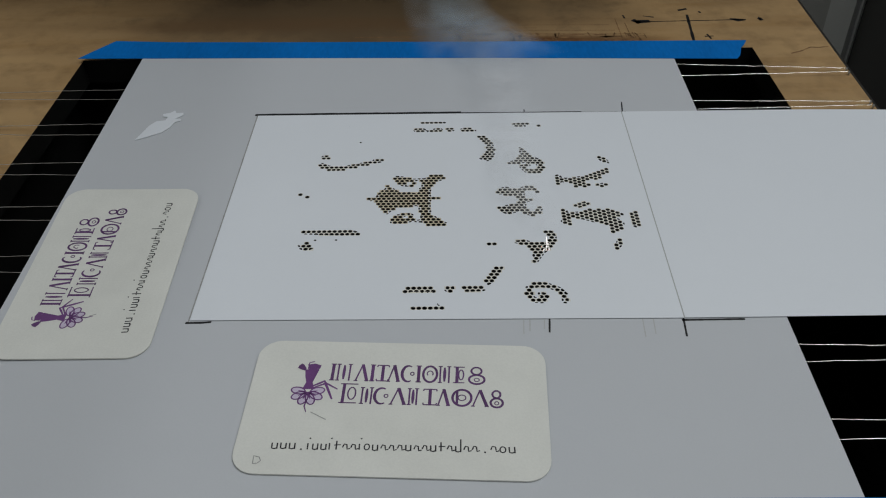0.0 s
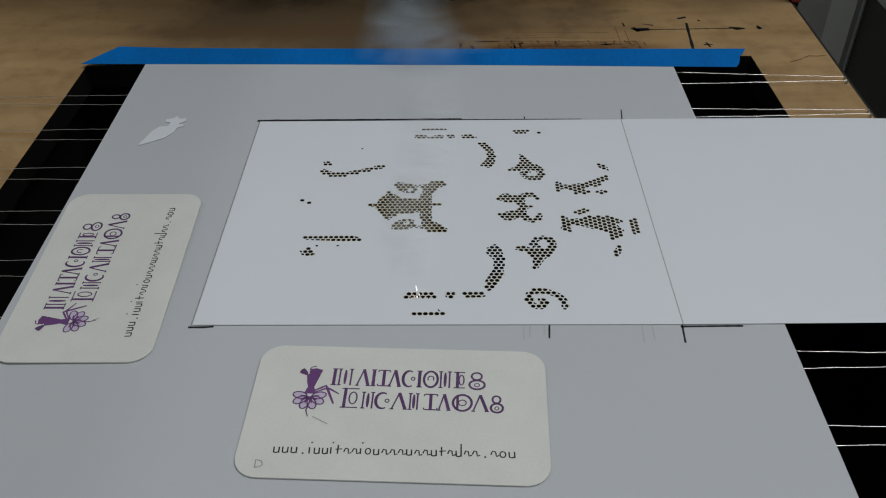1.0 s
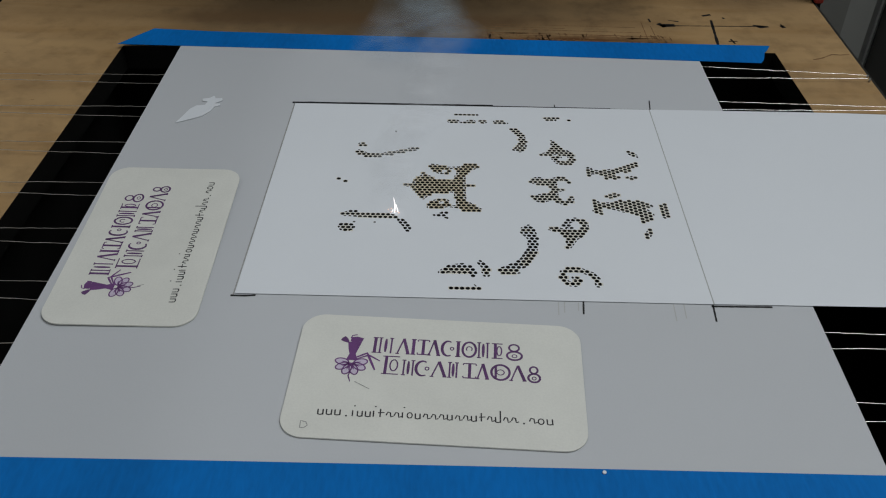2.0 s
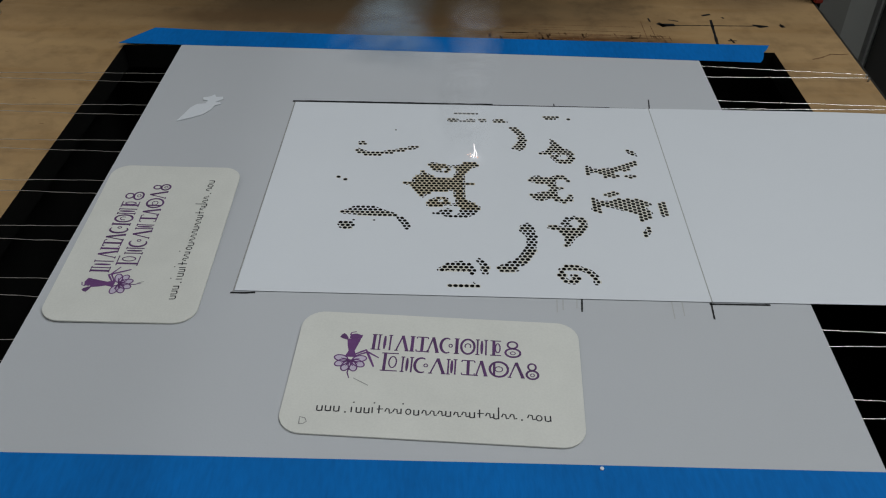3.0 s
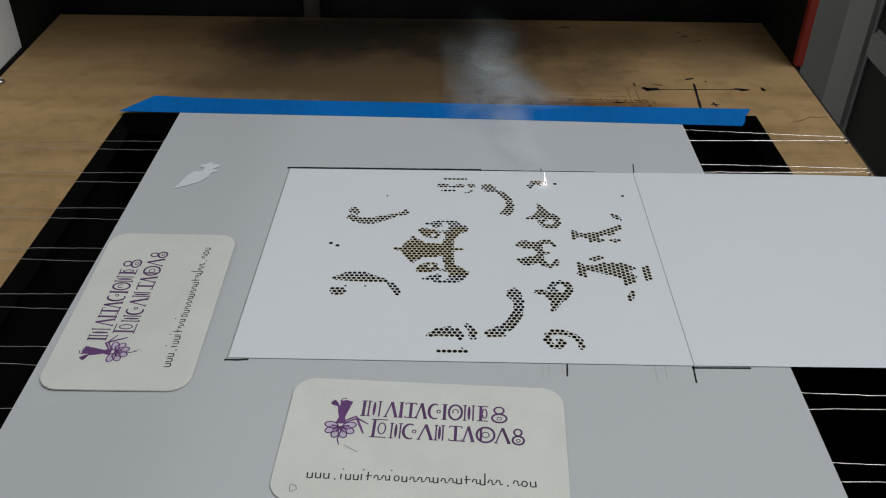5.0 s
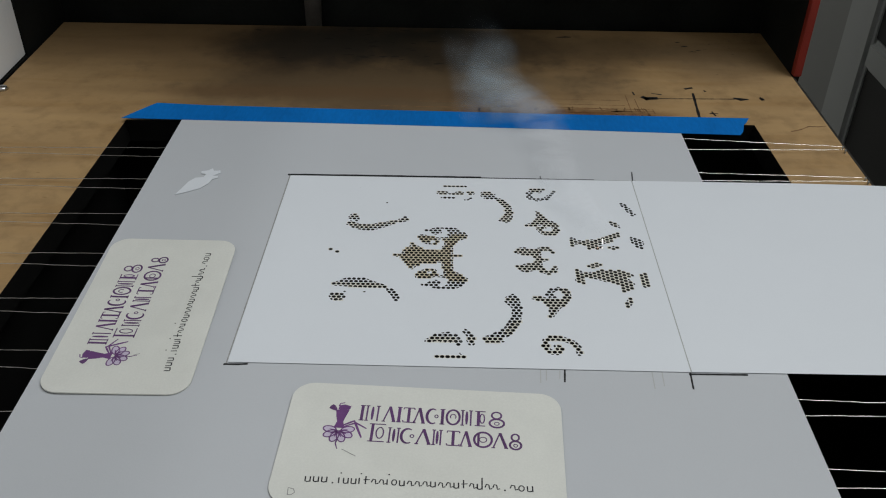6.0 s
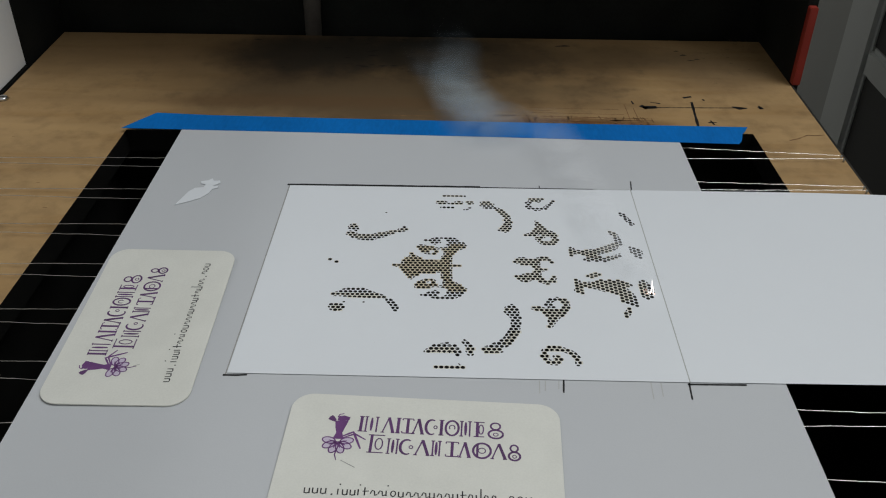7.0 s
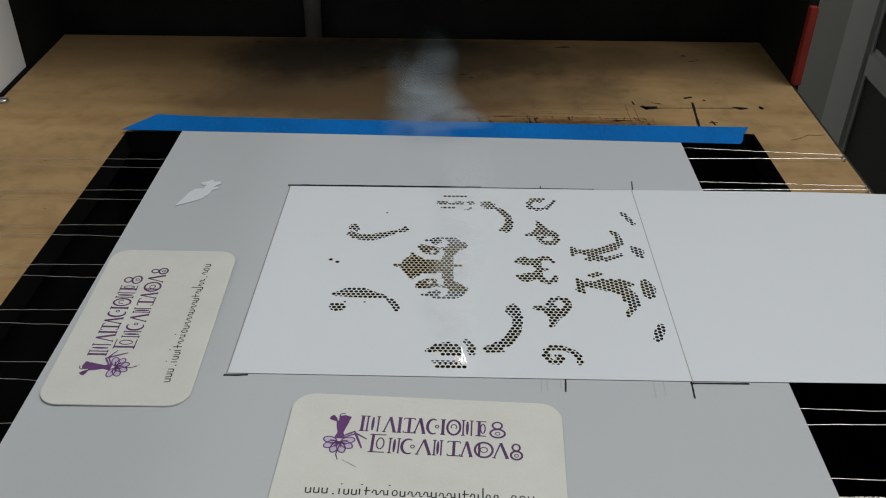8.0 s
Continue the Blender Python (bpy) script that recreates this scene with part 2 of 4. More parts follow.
def rod_bm(a, b, r, sides=8, r2=None):
    """A round rod from a to b, in millimetres."""
    a, b = Vector(a) * MM, Vector(b) * MM
    bm = bmesh.new()
    q = (b - a).to_track_quat("Z", "Y")
    rings = []
    for p, rad in ((a, r), (b, r if r2 is None else r2)):
        rings.append([bm.verts.new(p + q @ Vector((math.cos(k * math.tau / sides) * rad * MM, math.sin(k * math.tau / sides) * rad * MM, 0))) for k in range(sides)])
    for k in range(sides):
        f = bm.faces.new((rings[0][k], rings[0][(k + 1) % sides], rings[1][(k + 1) % sides], rings[1][k]))
        f.smooth = True
    bm.faces.new(rings[0][::-1])
    bm.faces.new(rings[1])
    return bm


def ribbon(points, width, z, rough=0.0, ends=1.0):
    """A flat inked stroke along points (millimetres); ends: how wide its ends are against its middle."""
    pts = [Vector((x, y, 0)) for x, y in points]
    fine = []
    for a, b in zip(pts, pts[1:]):
        n = max(1, int((b - a).length / max(width * 1.5, 0.6)))
        fine += [a.lerp(b, k / n) for k in range(n)]
    fine.append(pts[-1])
    verts, faces = [], []
    for k, p in enumerate(fine):
        d = (fine[min(k + 1, len(fine) - 1)] - fine[max(k - 1, 0)]).normalized()
        s = Vector((-d.y, d.x, 0))
        u = k / max(1, len(fine) - 1)
        w = width / 2 * (ends + (1 - ends) * math.sin(math.pi * u)) * (1 + rough * (noise.noise(Vector((p.x * 1.7, p.y * 1.7, 3.1)))))
        for sgn in (-1, 1):
            verts.append(((p.x + s.x * w * sgn) * MM, (p.y + s.y * w * sgn) * MM, z * MM))
        if k:
            a = 2 * k
            faces.append((a - 2, a, a + 1, a - 1)[::-1])
    return verts, faces


def stroke(name, points, width, z, mat, parent, label="", rough=0.25, ends=1.0):
    verts, faces = ribbon(points, width, z, rough, ends)
    return mesh_object(name, verts, faces, mat, parent, label)


def arc(cx, cy, rx, ry, a0, a1, n=10):
    return [(cx + rx * math.cos(radians(a0 + (a1 - a0) * k / n)), cy + ry * math.sin(radians(a0 + (a1 - a0) * k / n))) for k in range(n + 1)]


# ---- the room round the machine ----
def room():
    for name, b in (("wall_north", (-1500, 1500, 1400, 1500, -900, 2000)), ("wall_south", (-1500, 1500, -1300, -1200, -900, 2000)),
                    ("wall_east", (1400, 1500, -1200, 1400, -900, 2000)), ("wall_west", (-1500, -1400, -1200, 1400, -900, 2000))):
        tagged(part(name, box_bm(*b), ROOM, None, "plain pale plaster wall of the workshop"), kind="structure")
    tagged(part("floor", box_bm(-1500, 1500, -1300, 1500, -1000, -900), CONCRETE, None, "worn grey concrete workshop floor"), kind="structure")
    tagged(part("ceiling", box_bm(-1500, 1500, -1300, 1500, 2000, 2100), ROOM, None, "plain pale workshop ceiling"), kind="structure")


PLY_Z = -2.5


def laser_machine():
    """The bed: a plywood board with a black pit cut through it, and the black exhaust housing behind."""
    bed = tagged(empty("laser_machine"), "laser cutter bed of stained plywood with black exhaust housing", "laser cutter")
    x0, x1, y0, y1 = -240, 200.3, 60, 534.8
    # outline of the pit: slightly wider towards the front
    pit = [(-158.6, 404), (-167.2, 128), (168.5, 128), (162.4, 409)]
    outer = [(x0 + 2.8, y1 + 0.8), (x0, y0), (x1, y0), (x1, y1)]
    verts = [(x * MM, y * MM, z * MM) for z in (PLY_Z, PLY_Z - 12) for x, y in outer + pit]
    faces, index = [], []
    for k in range(4):
        n = (k + 1) % 4
        faces += [(k, n, 4 + n, 4 + k), (8 + k, 12 + k, 12 + n, 8 + n), (k, 8 + k, 8 + n, n), (4 + k, 4 + n, 12 + n, 12 + k)]
        index += [0, 1, 1, 2]
    mesh_object("plywood_board", verts, faces, PLY, bed, "stained pale plywood board with scorch marks", mats=[PLY, PLY_EDGE, BLACK], index=index)
    # black strip added to darken the gap between board and white panel
    part("side_panel_and_gap_strip", box_bm(-250, -240.5, 40, 484.8, -60, -3.4), BLACK_WALL, bed, "matt black side panels and gap-darkening strip")
    # thin dark strip along the board's right edge
    part("board_edge_line", box_bm(200.45, 201.7, 60, 472, PLY_Z - 12, PLY_Z - 0.2), CHAR_DARK, bed, "thin dark line along the board's right edge")
    # the pit below
    depth = -75
    for nm, b in (("pit_floor", (-176, 179, 120, 420, depth - 4, depth)), ("pit_wall", (-176, -172, 120, 420, depth, PLY_Z - 12.2)),
                  ("pit_wall", (175, 179, 120, 420, depth, PLY_Z - 12.2)), ("pit_wall", (-172, 175, 416, 420, depth, PLY_Z - 12.2)),
                  ("pit_wall", (-172, 175, 120, 124, depth, PLY_Z - 12.2))):
        part(nm, box_bm(*b), BLACK, bed)
    # exhaust housing behind and beside the board
    part("back_panel", box_bm(-250, 206, 546, 554, -60, 195.5), BLACK_WALL, bed, "matt black back panel")
    part("side_panel_and_gap_strip", box_bm(200.5, 206, 473.5, 545.5, -60, 195.5), BLACK_WALL, bed, "matt black side panels and gap-darkening strip")
    part("side_panel_and_gap_strip", box_bm(-250, -240.6, 485.2, 545.5, -60, 195.5), BLACK_WALL, bed, "matt black side panels and gap-darkening strip")
    # unseen hood top, placed so that its shadow darkens the board's back
    part("shading_hood", box_bm(-250, 206, 452, 556, 196, 202), BLACK_WALL, bed, "matt black hood panel, unseen, placed to shade the board")
    part("edge_strip", box_bm(200.5, 205.0, 468.6, 473.3, PLY_Z + 0.5, 43, 0.4), RED, bed, "red plastic strip on the panel edge")
    part("white_panel", box_bm(-250, -241.4, 40, 484.8, -2.8, 300, 0.5), WHITE_METAL, bed, "white painted side panel")
    part("exhaust_pipe", rod_bm((-81, 541.0, -40), (-79, 541.0, 120), 4.6, 20, 7.0), PIPE, bed, "sooty grey upright pipe")
    part("leg_frame", box_bm(-200, 180, 80, 500, -898, -82), BLACK_WALL, bed)
    # marks drawn on the wood, z just above it
    z = PLY_Z + 0.06
    k = 1.012

    def mark(points, width, mat=INK, **kw):
        stroke("marker_mark", [(x * k, (y + 6) * k - 6) for x, y in points], width, z, mat, bed, **kw)
    mark([(137.1, 440.4), (134.1, 409.4)], 1.35, rough=0.5)
    mark([(113, 433.0), (164.4, 434.1)], 0.7, rough=0.6)
    mark([(109.6, 432.4), (112, 433.2), (117.0, 433.6)], 4.4, rough=0.5, ends=0.75)
    mark([(108.6, 435.4), (111.8, 431.6)], 2.8, rough=0.5)
    mark([(157.5, 435.4), (161, 433.6), (165.4, 433.8)], 3.2, rough=0.5, ends=0.3)
    mark([(171.6, 434.0), (173.8, 434.6)], 2.6, rough=0.8)
    mark([(172.4, 437.0), (172.6, 433.2)], 0.8)
    mark([(133.6, 445.6), (138.4, 447.4)], 2.0, rough=1.0)
    mark([(143.6, 443.0), (144.6, 443.6)], 1.7)
    mark([(142.2, 418.6), (143.2, 413.6)], 1.0)
    mark([(140.6, 416.2), (145.0, 416.4)], 1.1, rough=0.8)
    mark([(114.6, 439.6), (119.8, 438.0)], 1.0, rough=0.8)
    mark([(104.6, 441.0), (105.0, 437.0)], 0.9)
    burnt = BURN
    for xa, ya, xb, yb, w in ((100, 437, 100.4, 412, 0.45), (104.2, 432, 105, 411, 0.45), (-30, 419.6, 112, 417.4, 0.5), (-10, 426, 98, 424, 0.45), (20, 431, 96, 430, 0.35), (8, 421.5, 110, 419.6, 0.7), (30, 414, 112, 413, 0.6), (-5, 428.5, 60, 427.5, 0.4)):
        mark([(xa, ya), ((xa + xb) / 2, (ya + yb) / 2 + 0.4), (xb, yb)], w, burnt, rough=0.9)
    rng = random.Random(4)
    for _ in range(60):
        x = rng.uniform(18, 113)
        y = rng.uniform(415, 423)
        mark([(x, y), (x + rng.uniform(-1.5, 1.5), y - rng.uniform(2, 7))], rng.uniform(0.3, 1.0), burnt, rough=0.9)
    for _ in range(9):
        x = rng.uniform(20, 95)
        y = rng.uniform(414, 421)
        mark([(x, y), (x + rng.uniform(5, 16), y + rng.uniform(-0.8, 0.8))], rng.uniform(0.8, 2.0), burnt, rough=1.0, ends=0.3)
    for x, y, w in ((76, 517, 2.6), (73, 516.5, 2.2), (146, 505, 1.6), (149, 497, 1.8), (153, 499, 1.4), (143, 511, 1.2), (13, 474, 2.4), (18, 470, 1.3), (-2, 473, 1.2)):
        mark([(x - w * 1.3, y), (x, y + 0.5), (x + w * 1.3, y + 0.2)], w * 1.1, CHAR_DARK, rough=1.0, ends=0.3)
    # specks of soot towards the far corner
    for _ in range(60):
        x, y = 200 - abs(rng.gauss(0, 26)), 533 - abs(rng.gauss(0, 24))
        r = rng.uniform(0.25, 0.8)
        if x > 110 and y > 440 and x < 194:
            mark([(x - r, y), (x + r * 1.4, y + rng.uniform(-0.4, 0.4))], r * 1.2, rng.choice((CHAR_DARK, burnt)), rough=1.0, ends=0.3)
    # scorched spots before the exhaust
    for _ in range(40):
        x, y = rng.gauss(-35, 34), rng.uniform(472, 530)
        r = rng.uniform(0.4, 1.6)
        mark([(x - r * 2, y), (x, y + rng.uniform(-0.5, 0.5)), (x + r * 2, y)], r * 1.2, CHAR_DARK, rough=1.0, ends=0.3)
    mark([(177, 397.5), (182, 399.6), (188, 403.6), (192, 403.2), (196.6, 404.0)], 0.8, burnt, rough=1.0)
    for x, y, r in ((-181, 346, 0.8), (-170, 325, 0.9), (-158, 341, 0.6), (-195, 300, 0.8), (-210, 390, 0.7), (-186, 368, 0.9)):
        mark([(x - r, y), (x + r, y)], r * 1.3, burnt, ends=0.3)
    return bed


def wire_net():
    """One steel wire laced to and fro between pins in the two rims of the board."""
    net = tagged(empty("wire_net"), "bright steel wire laced across the black pit", "wire")
    # where the wire leaves the pins of both rims: its upper and its lower run
    right_up = [384.0 - 29.67 * k for k in range(9)]
    right_low = [380.7 - 29.7 * k for k in range(9)]
    left_up = [369.6 - 28.9 * k for k in range(8)]
    left_low = [366.4 - 29.0 * k for k in range(8)]
    z = -0.75
    run = [((198.0, right_up[0]), (-120.0, 408.0))]
    for k in range(8):
        run.append(((198.0, right_low[k]), (-236.0, left_up[k])))
        run.append(((-236.0, left_low[k]), (198.0, right_up[k + 1])))
    for (xa, ya), (xb, yb) in run:
        bm = bmesh.new()
        n, sides, rings = 260, 6, []
        for i in range(n + 1):
            u = i / n
            x, y = xa + (xb - xa) * u, ya + (yb - ya) * u
            y += 0.28 * noise.noise(Vector((x * 0.05, ya, 1.0)))
            y += 0.07 * noise.noise(Vector((x * 0.28, ya, 2.0)))
            dz = 0.15 * noise.noise(Vector((x * 0.09, ya, 7.0))) + 0.20 * noise.noise(Vector((x * 0.22, ya, 4.0)))
            r = 0.13 + 0.05 * noise.noise(Vector((x * 0.2, ya, 5.0)))
            rings.append([bm.verts.new((x * MM, (y + math.cos(a * math.tau / sides) * r) * MM, (z + dz + math.sin(a * math.tau / sides) * r) * MM)) for a in range(sides)])
        for p, q in zip(rings, rings[1:]):
            for a in range(sides):
                bm.faces.new((p[a], p[(a + 1) % sides], q[(a + 1) % sides], q[a])).smooth = True
        bmesh.ops.recalc_face_normals(bm, faces=bm.faces)
        for f in bm.faces:
            # black under the card, the dimmer copy on the left, plain steel elsewhere
            at = f.calc_center_median().x
            f.material_index = 1 if -48 * MM < at < 89 * MM else 2 if at < 0 else 0
        wire = part("wire", bm, STEEL, net)
        wire.data.materials.append(BLACKED_WIRE)
        wire.data.materials.append(STEEL_LESS_LIT)
    for ys, x in ((right_up, 198.6), (right_low, 198.6), (left_up, -236.6), (left_low, -236.6)):
        for y in ys:
            part("pin", rod_bm((x, y, PLY_Z), (x, y, -0.6), 0.5, 10), SCREW, net, "small steel pin")


def board_screw():
    s = tagged(empty("screw", -235.5, 437.5, PLY_Z), "small zinc screw in the plywood board", "screw")
    part("screw_head", rod_bm((0, 0, 0), (0, 0, 1.6), 3.2, 16, 2.4), SCREW, s)
    # slot drawn as a dark bar, its inner shade put into the colour
    part("screw_slot", box_bm(-2.2, 2.2, -0.4, 0.4, 1.62, 1.68), CHAR_DARK, s)


def side_cabinet():
    """The pale cabinet that stands beyond the machine, with a framed dark door."""
    cab = tagged(empty("cabinet"), "pale grey cabinet with framed dark glazed door", "cabinet")
    part("cabinet_body", box_bm(309, 520, 250, 980, -896, 160), GREY_WALL, cab)
    def bar(y0, y1, z0, z1):
        part("door_frame", box_bm(300, 308.6, y0, y1, z0, z1, 3.5), FRAME_GREY, cab, "pale rounded frame bar")
    bar(597, 643, -860, 150)
    bar(300, 596.5, -51, -29)
    bar(300, 596.5, 126, 150)
    for z0, z1 in ((-28.5, 125.5), (-860, -51.5)):
        part("pane", box_bm(304.5, 308.6, 300, 596.5, z0, z1), PANE, cab, "dark smoked pane")


# ---- paper ----
AXIS = 286.0
CARD_Z = 0.42


def paper_sheet():
    """The large backing sheet, taped at both ends, with a window under the card's pattern."""
    sheet = tagged(empty("backing_sheet"), "large pale grey paper sheet taped over the wires", "paper")
    outer = [(-128.9, 401.5), (-131.0, 280), (-133.2, 141), (121.4, 141), (121.6, 280), (121.3, 397.5)]
    inner = [(-46, 344), (-46, 285), (-46, 223.5), (87, 223.5), (87, 285), (87, 344)]
    verts, faces = [], []
    for z in (0.0, -0.3):
        verts += [(x * MM, y * MM, z * MM) for x, y in outer + inner]
    for k in range(6):
        n = (k + 1) % 6
        faces += [(k, n, 6 + n, 6 + k), (12 + k, 18 + k, 18 + n, 12 + n), (k, 12 + k, 12 + n, n), (6 + k, 6 + n, 18 + n, 18 + k)]
    mesh_object("sheet", verts, faces, SHEET, sheet)

    def line(points, width, mat=INK, rough=0.3, ends=1.0):
        stroke("sheet_line", points, width, 0.05, mat, sheet, rough=rough, ends=ends)
    # dark lines along the card's top and left edges, corner marks and ticks
    line([(-67.4, 347.6), (20.6, 347.6)], 1.7, rough=0.4)
    line([(20.6, 347.2), (72, 346.9)], 1.0, PEN)
    line([(72, 346.7), (91, 346.6)], 0.6, PEN)
    line([(-70.0, 220.5), (-65, 220.5), (-61.8, 220.8)], 0.9)
    line([(-66.3, 347.5), (-67.2, 306)], 0.5, PENCIL)
    line([(-67.2, 306), (-69.2, 220.9)], 0.4, PENCIL)
    line([(88, 219.2), (108, 219.3)], 0.8)
    line([(46.1, 220.6), (45.5, 214.3)], 0.6)
    line([(90.4, 354.8), (89.4, 346)], 0.55, PEN)
    line([(88.6, 220), (88.0, 211.9)], 0.6)
    line([(47.7, 349.6), (47.6, 346)], 0.45, PEN)
    for x, y in ((37.4, 213.8), (39.4, 215.0), (44.0, 216.0), (75.2, 211.8), (78.6, 213.2)):
        line([(x + 0.4, 220), (x, y)], 0.35, FAINT_GREY)


def masking_tape(name_label, outline, z):
    tape = tagged(part("masking_tape", slab_bm(outline, z, z + 0.14), TAPE, None), name_label, "tape", "blue tape strips")
    return tape


def scrap():
    """A small cut-out scrap of white paper, bird-like in outline."""
    body = [(-114.0, 328.2), (-109.6, 330.6), (-104.2, 334.0), (-101.4, 338.4), (-100.6, 342.0), (-98.2, 343.2), (-98.6, 344.6), (-101.0, 344.8), (-98.0, 347.6),
            (-98.6, 349.6), (-101.4, 349.2), (-102.4, 351.4), (-104.0, 349.6), (-107.0, 348.6), (-106.6, 346.6), (-104.4, 346.2), (-104.8, 343.4), (-108.4, 342.8), (-110.6, 339.6), (-112.4, 333.2)]
    ob = part("paper_scrap", slab_bm(body, 0.25, 0.5), CARDSTOCK, None)
    tagged(ob, "small white paper cut-out scrap lying on the sheet", "paper scrap")


# ---- printed cards ----
def rounded(w, h, r, n=8):
    pts = []
    for cx, cy, a in ((w - r, r, -90), (w - r, h - r, 0), (r, h - r, 90), (r, r, 180)):
        pts += arc(cx, cy, r, r, a, a + 90, n)
    return pts


def blade(parent, name, points, mat, z):
    """A flat printed shape."""
    verts = [(x * MM, y * MM, z * MM) for x, y in points]
    return mesh_object(name, verts, [tuple(range(len(verts)))], mat, parent)


def printed_card(x, y, turn, w, h, z, label, scribbled=False, shift=0.0, curl=(0.0, 0.0)):
    """A printed card; curl: how far its end and its top edge have lifted off the sheet, in millimetres."""
    card = tagged(empty("business_card", x, y, z, turn), label, "card", "printed business cards")
    bm = slab_bm(rounded(w, h, 7.0), 0.0, 0.5, 0.05)
    for k in range(1, 12):
        for at, way in ((w * k / 12, (1, 0, 0)), (h * k / 12, (0, 1, 0))):
            bmesh.ops.bisect_plane(bm, geom=[*bm.verts, *bm.edges, *bm.faces], plane_co=Vector(way) * at * MM, plane_no=way)
    stock = part("card_stock", bm, CREAM, card)
    zt = 0.55
    made = []

    def ink(name, pts, width, mat=PLUM, ends=1.0, rough=0.1, owner=None):
        ob = stroke(name, pts, width, zt, mat, owner or card, rough=rough, ends=ends)
        made.append(ob)
        return ob

    def flat(owner, name, pts, mat, up=0.0):
        ob = blade(owner, name, pts, mat, zt + up)
        made.append(ob)
        return ob
    # emblem: a flower of open petals, with plain tapered shapes above and beside it
    ex, ey = 0.2, -1.0
    emblem = flat(card, "emblem", [(px + ex, py + ey) for px, py in ((15.2, 31.0), (18.8, 31.0), (17.9, 33.6), (18.5, 36.0), (19.2, 38.6), (17.4, 39.2), (15.0, 38.4), (15.4, 35.8), (16.0, 33.6))], PURPLE)
    for a in range(6):
        ang = 168 + a * 41
        cx, cy = 17.0 + ex + 2.9 * math.cos(radians(ang)), 29.8 + ey + 2.7 * math.sin(radians(ang))
        ring = []
        for px, py in arc(0, 0, 2.1, 1.25, 0, 360, 18):
            c, s_ = math.cos(radians(ang)), math.sin(radians(ang))
            ring.append((cx + px * c - py * s_, cy + px * s_ + py * c))
        flat(emblem, "petal", ring[:-1], LILAC, -0.02)
        ink("petal_outline", ring, 0.42, PURPLE, owner=emblem)
        ink("petal_vein", [(17.0 + ex, 29.8 + ey), (cx, cy)], 0.5, PURPLE, ends=0.4, owner=emblem)
    for pts, mat, up in (([(15.6, 38.8), (18.4, 38.9), (19.4, 40.4), (17.6, 41.0), (15.8, 40.6)], PURPLE, 0.01), ([(18.0, 39.6), (19.6, 40.6), (19.4, 39.2), (18.8, 38.4)], PURPLE, 0.015),
                         ([(13.0, 40.2), (12.6, 39.2), (13.6, 38.6), (15.4, 38.0), (15.2, 39.2), (14.4, 40.4), (13.8, 40.9)], PLUM, 0.02)):
        flat(emblem, "emblem_shape", [(px + ex, py + ey) for px, py in pts], mat, up)
    for pts, width, end in (([(15.6, 40.2), (16.0, 41.4), (17.4, 41.8)], 0.35, 1.0), ([(17.8, 32.0), (21.4, 34.2), (24.4, 27.4)], 0.8, 0.6),
                            ([(18.4, 31.6), (22.0, 33.4), (25.6, 31.2)], 0.6, 0.6), ([(17.2, 27.2), (16.8, 24.6), (17.6, 22.4)], 0.42, 0.6)):
        ink("emblem_line", [(px + ex, py + ey) for px, py in pts], width, PURPLE, ends=end, owner=emblem)
    if scribbled:
        ink("scratch", [(19.2, 21.5), (23.9, 18.9)], 0.28, PENCIL)
        ink("pencil_mark", [(6.2, 3.2), (6.0, 5.8), (7.6, 5.4), (8.2, 4.2), (7.4, 3.4), (6.2, 3.2)], 0.26, PENCIL)
    else:
        ink("scratch", [(17.8, 22.6), (18.6, 20.6)], 0.28, PENCIL)

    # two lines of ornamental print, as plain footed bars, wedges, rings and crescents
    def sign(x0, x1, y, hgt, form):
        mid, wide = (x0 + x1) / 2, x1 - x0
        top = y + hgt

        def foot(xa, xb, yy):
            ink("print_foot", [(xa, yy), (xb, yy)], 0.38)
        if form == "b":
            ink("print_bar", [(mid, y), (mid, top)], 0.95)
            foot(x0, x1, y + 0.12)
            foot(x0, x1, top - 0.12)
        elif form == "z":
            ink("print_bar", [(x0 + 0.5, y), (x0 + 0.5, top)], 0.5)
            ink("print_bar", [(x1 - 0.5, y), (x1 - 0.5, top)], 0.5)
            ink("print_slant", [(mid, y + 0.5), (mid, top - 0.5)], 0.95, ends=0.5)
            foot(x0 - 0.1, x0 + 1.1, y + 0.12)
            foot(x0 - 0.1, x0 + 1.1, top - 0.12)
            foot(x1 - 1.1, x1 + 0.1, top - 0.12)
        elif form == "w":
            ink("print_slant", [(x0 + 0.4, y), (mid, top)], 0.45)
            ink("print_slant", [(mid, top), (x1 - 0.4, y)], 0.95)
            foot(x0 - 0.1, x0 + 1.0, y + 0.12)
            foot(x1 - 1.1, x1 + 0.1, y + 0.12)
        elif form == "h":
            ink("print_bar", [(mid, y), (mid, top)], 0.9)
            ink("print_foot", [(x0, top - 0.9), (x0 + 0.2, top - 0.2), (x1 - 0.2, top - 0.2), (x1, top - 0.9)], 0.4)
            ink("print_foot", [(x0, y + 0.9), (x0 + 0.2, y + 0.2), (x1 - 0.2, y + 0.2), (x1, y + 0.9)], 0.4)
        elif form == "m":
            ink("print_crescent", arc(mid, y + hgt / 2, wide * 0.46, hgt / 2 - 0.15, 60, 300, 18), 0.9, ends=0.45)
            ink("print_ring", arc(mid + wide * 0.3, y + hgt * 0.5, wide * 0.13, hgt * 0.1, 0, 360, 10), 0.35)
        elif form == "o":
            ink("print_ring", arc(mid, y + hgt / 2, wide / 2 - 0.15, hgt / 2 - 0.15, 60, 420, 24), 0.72)
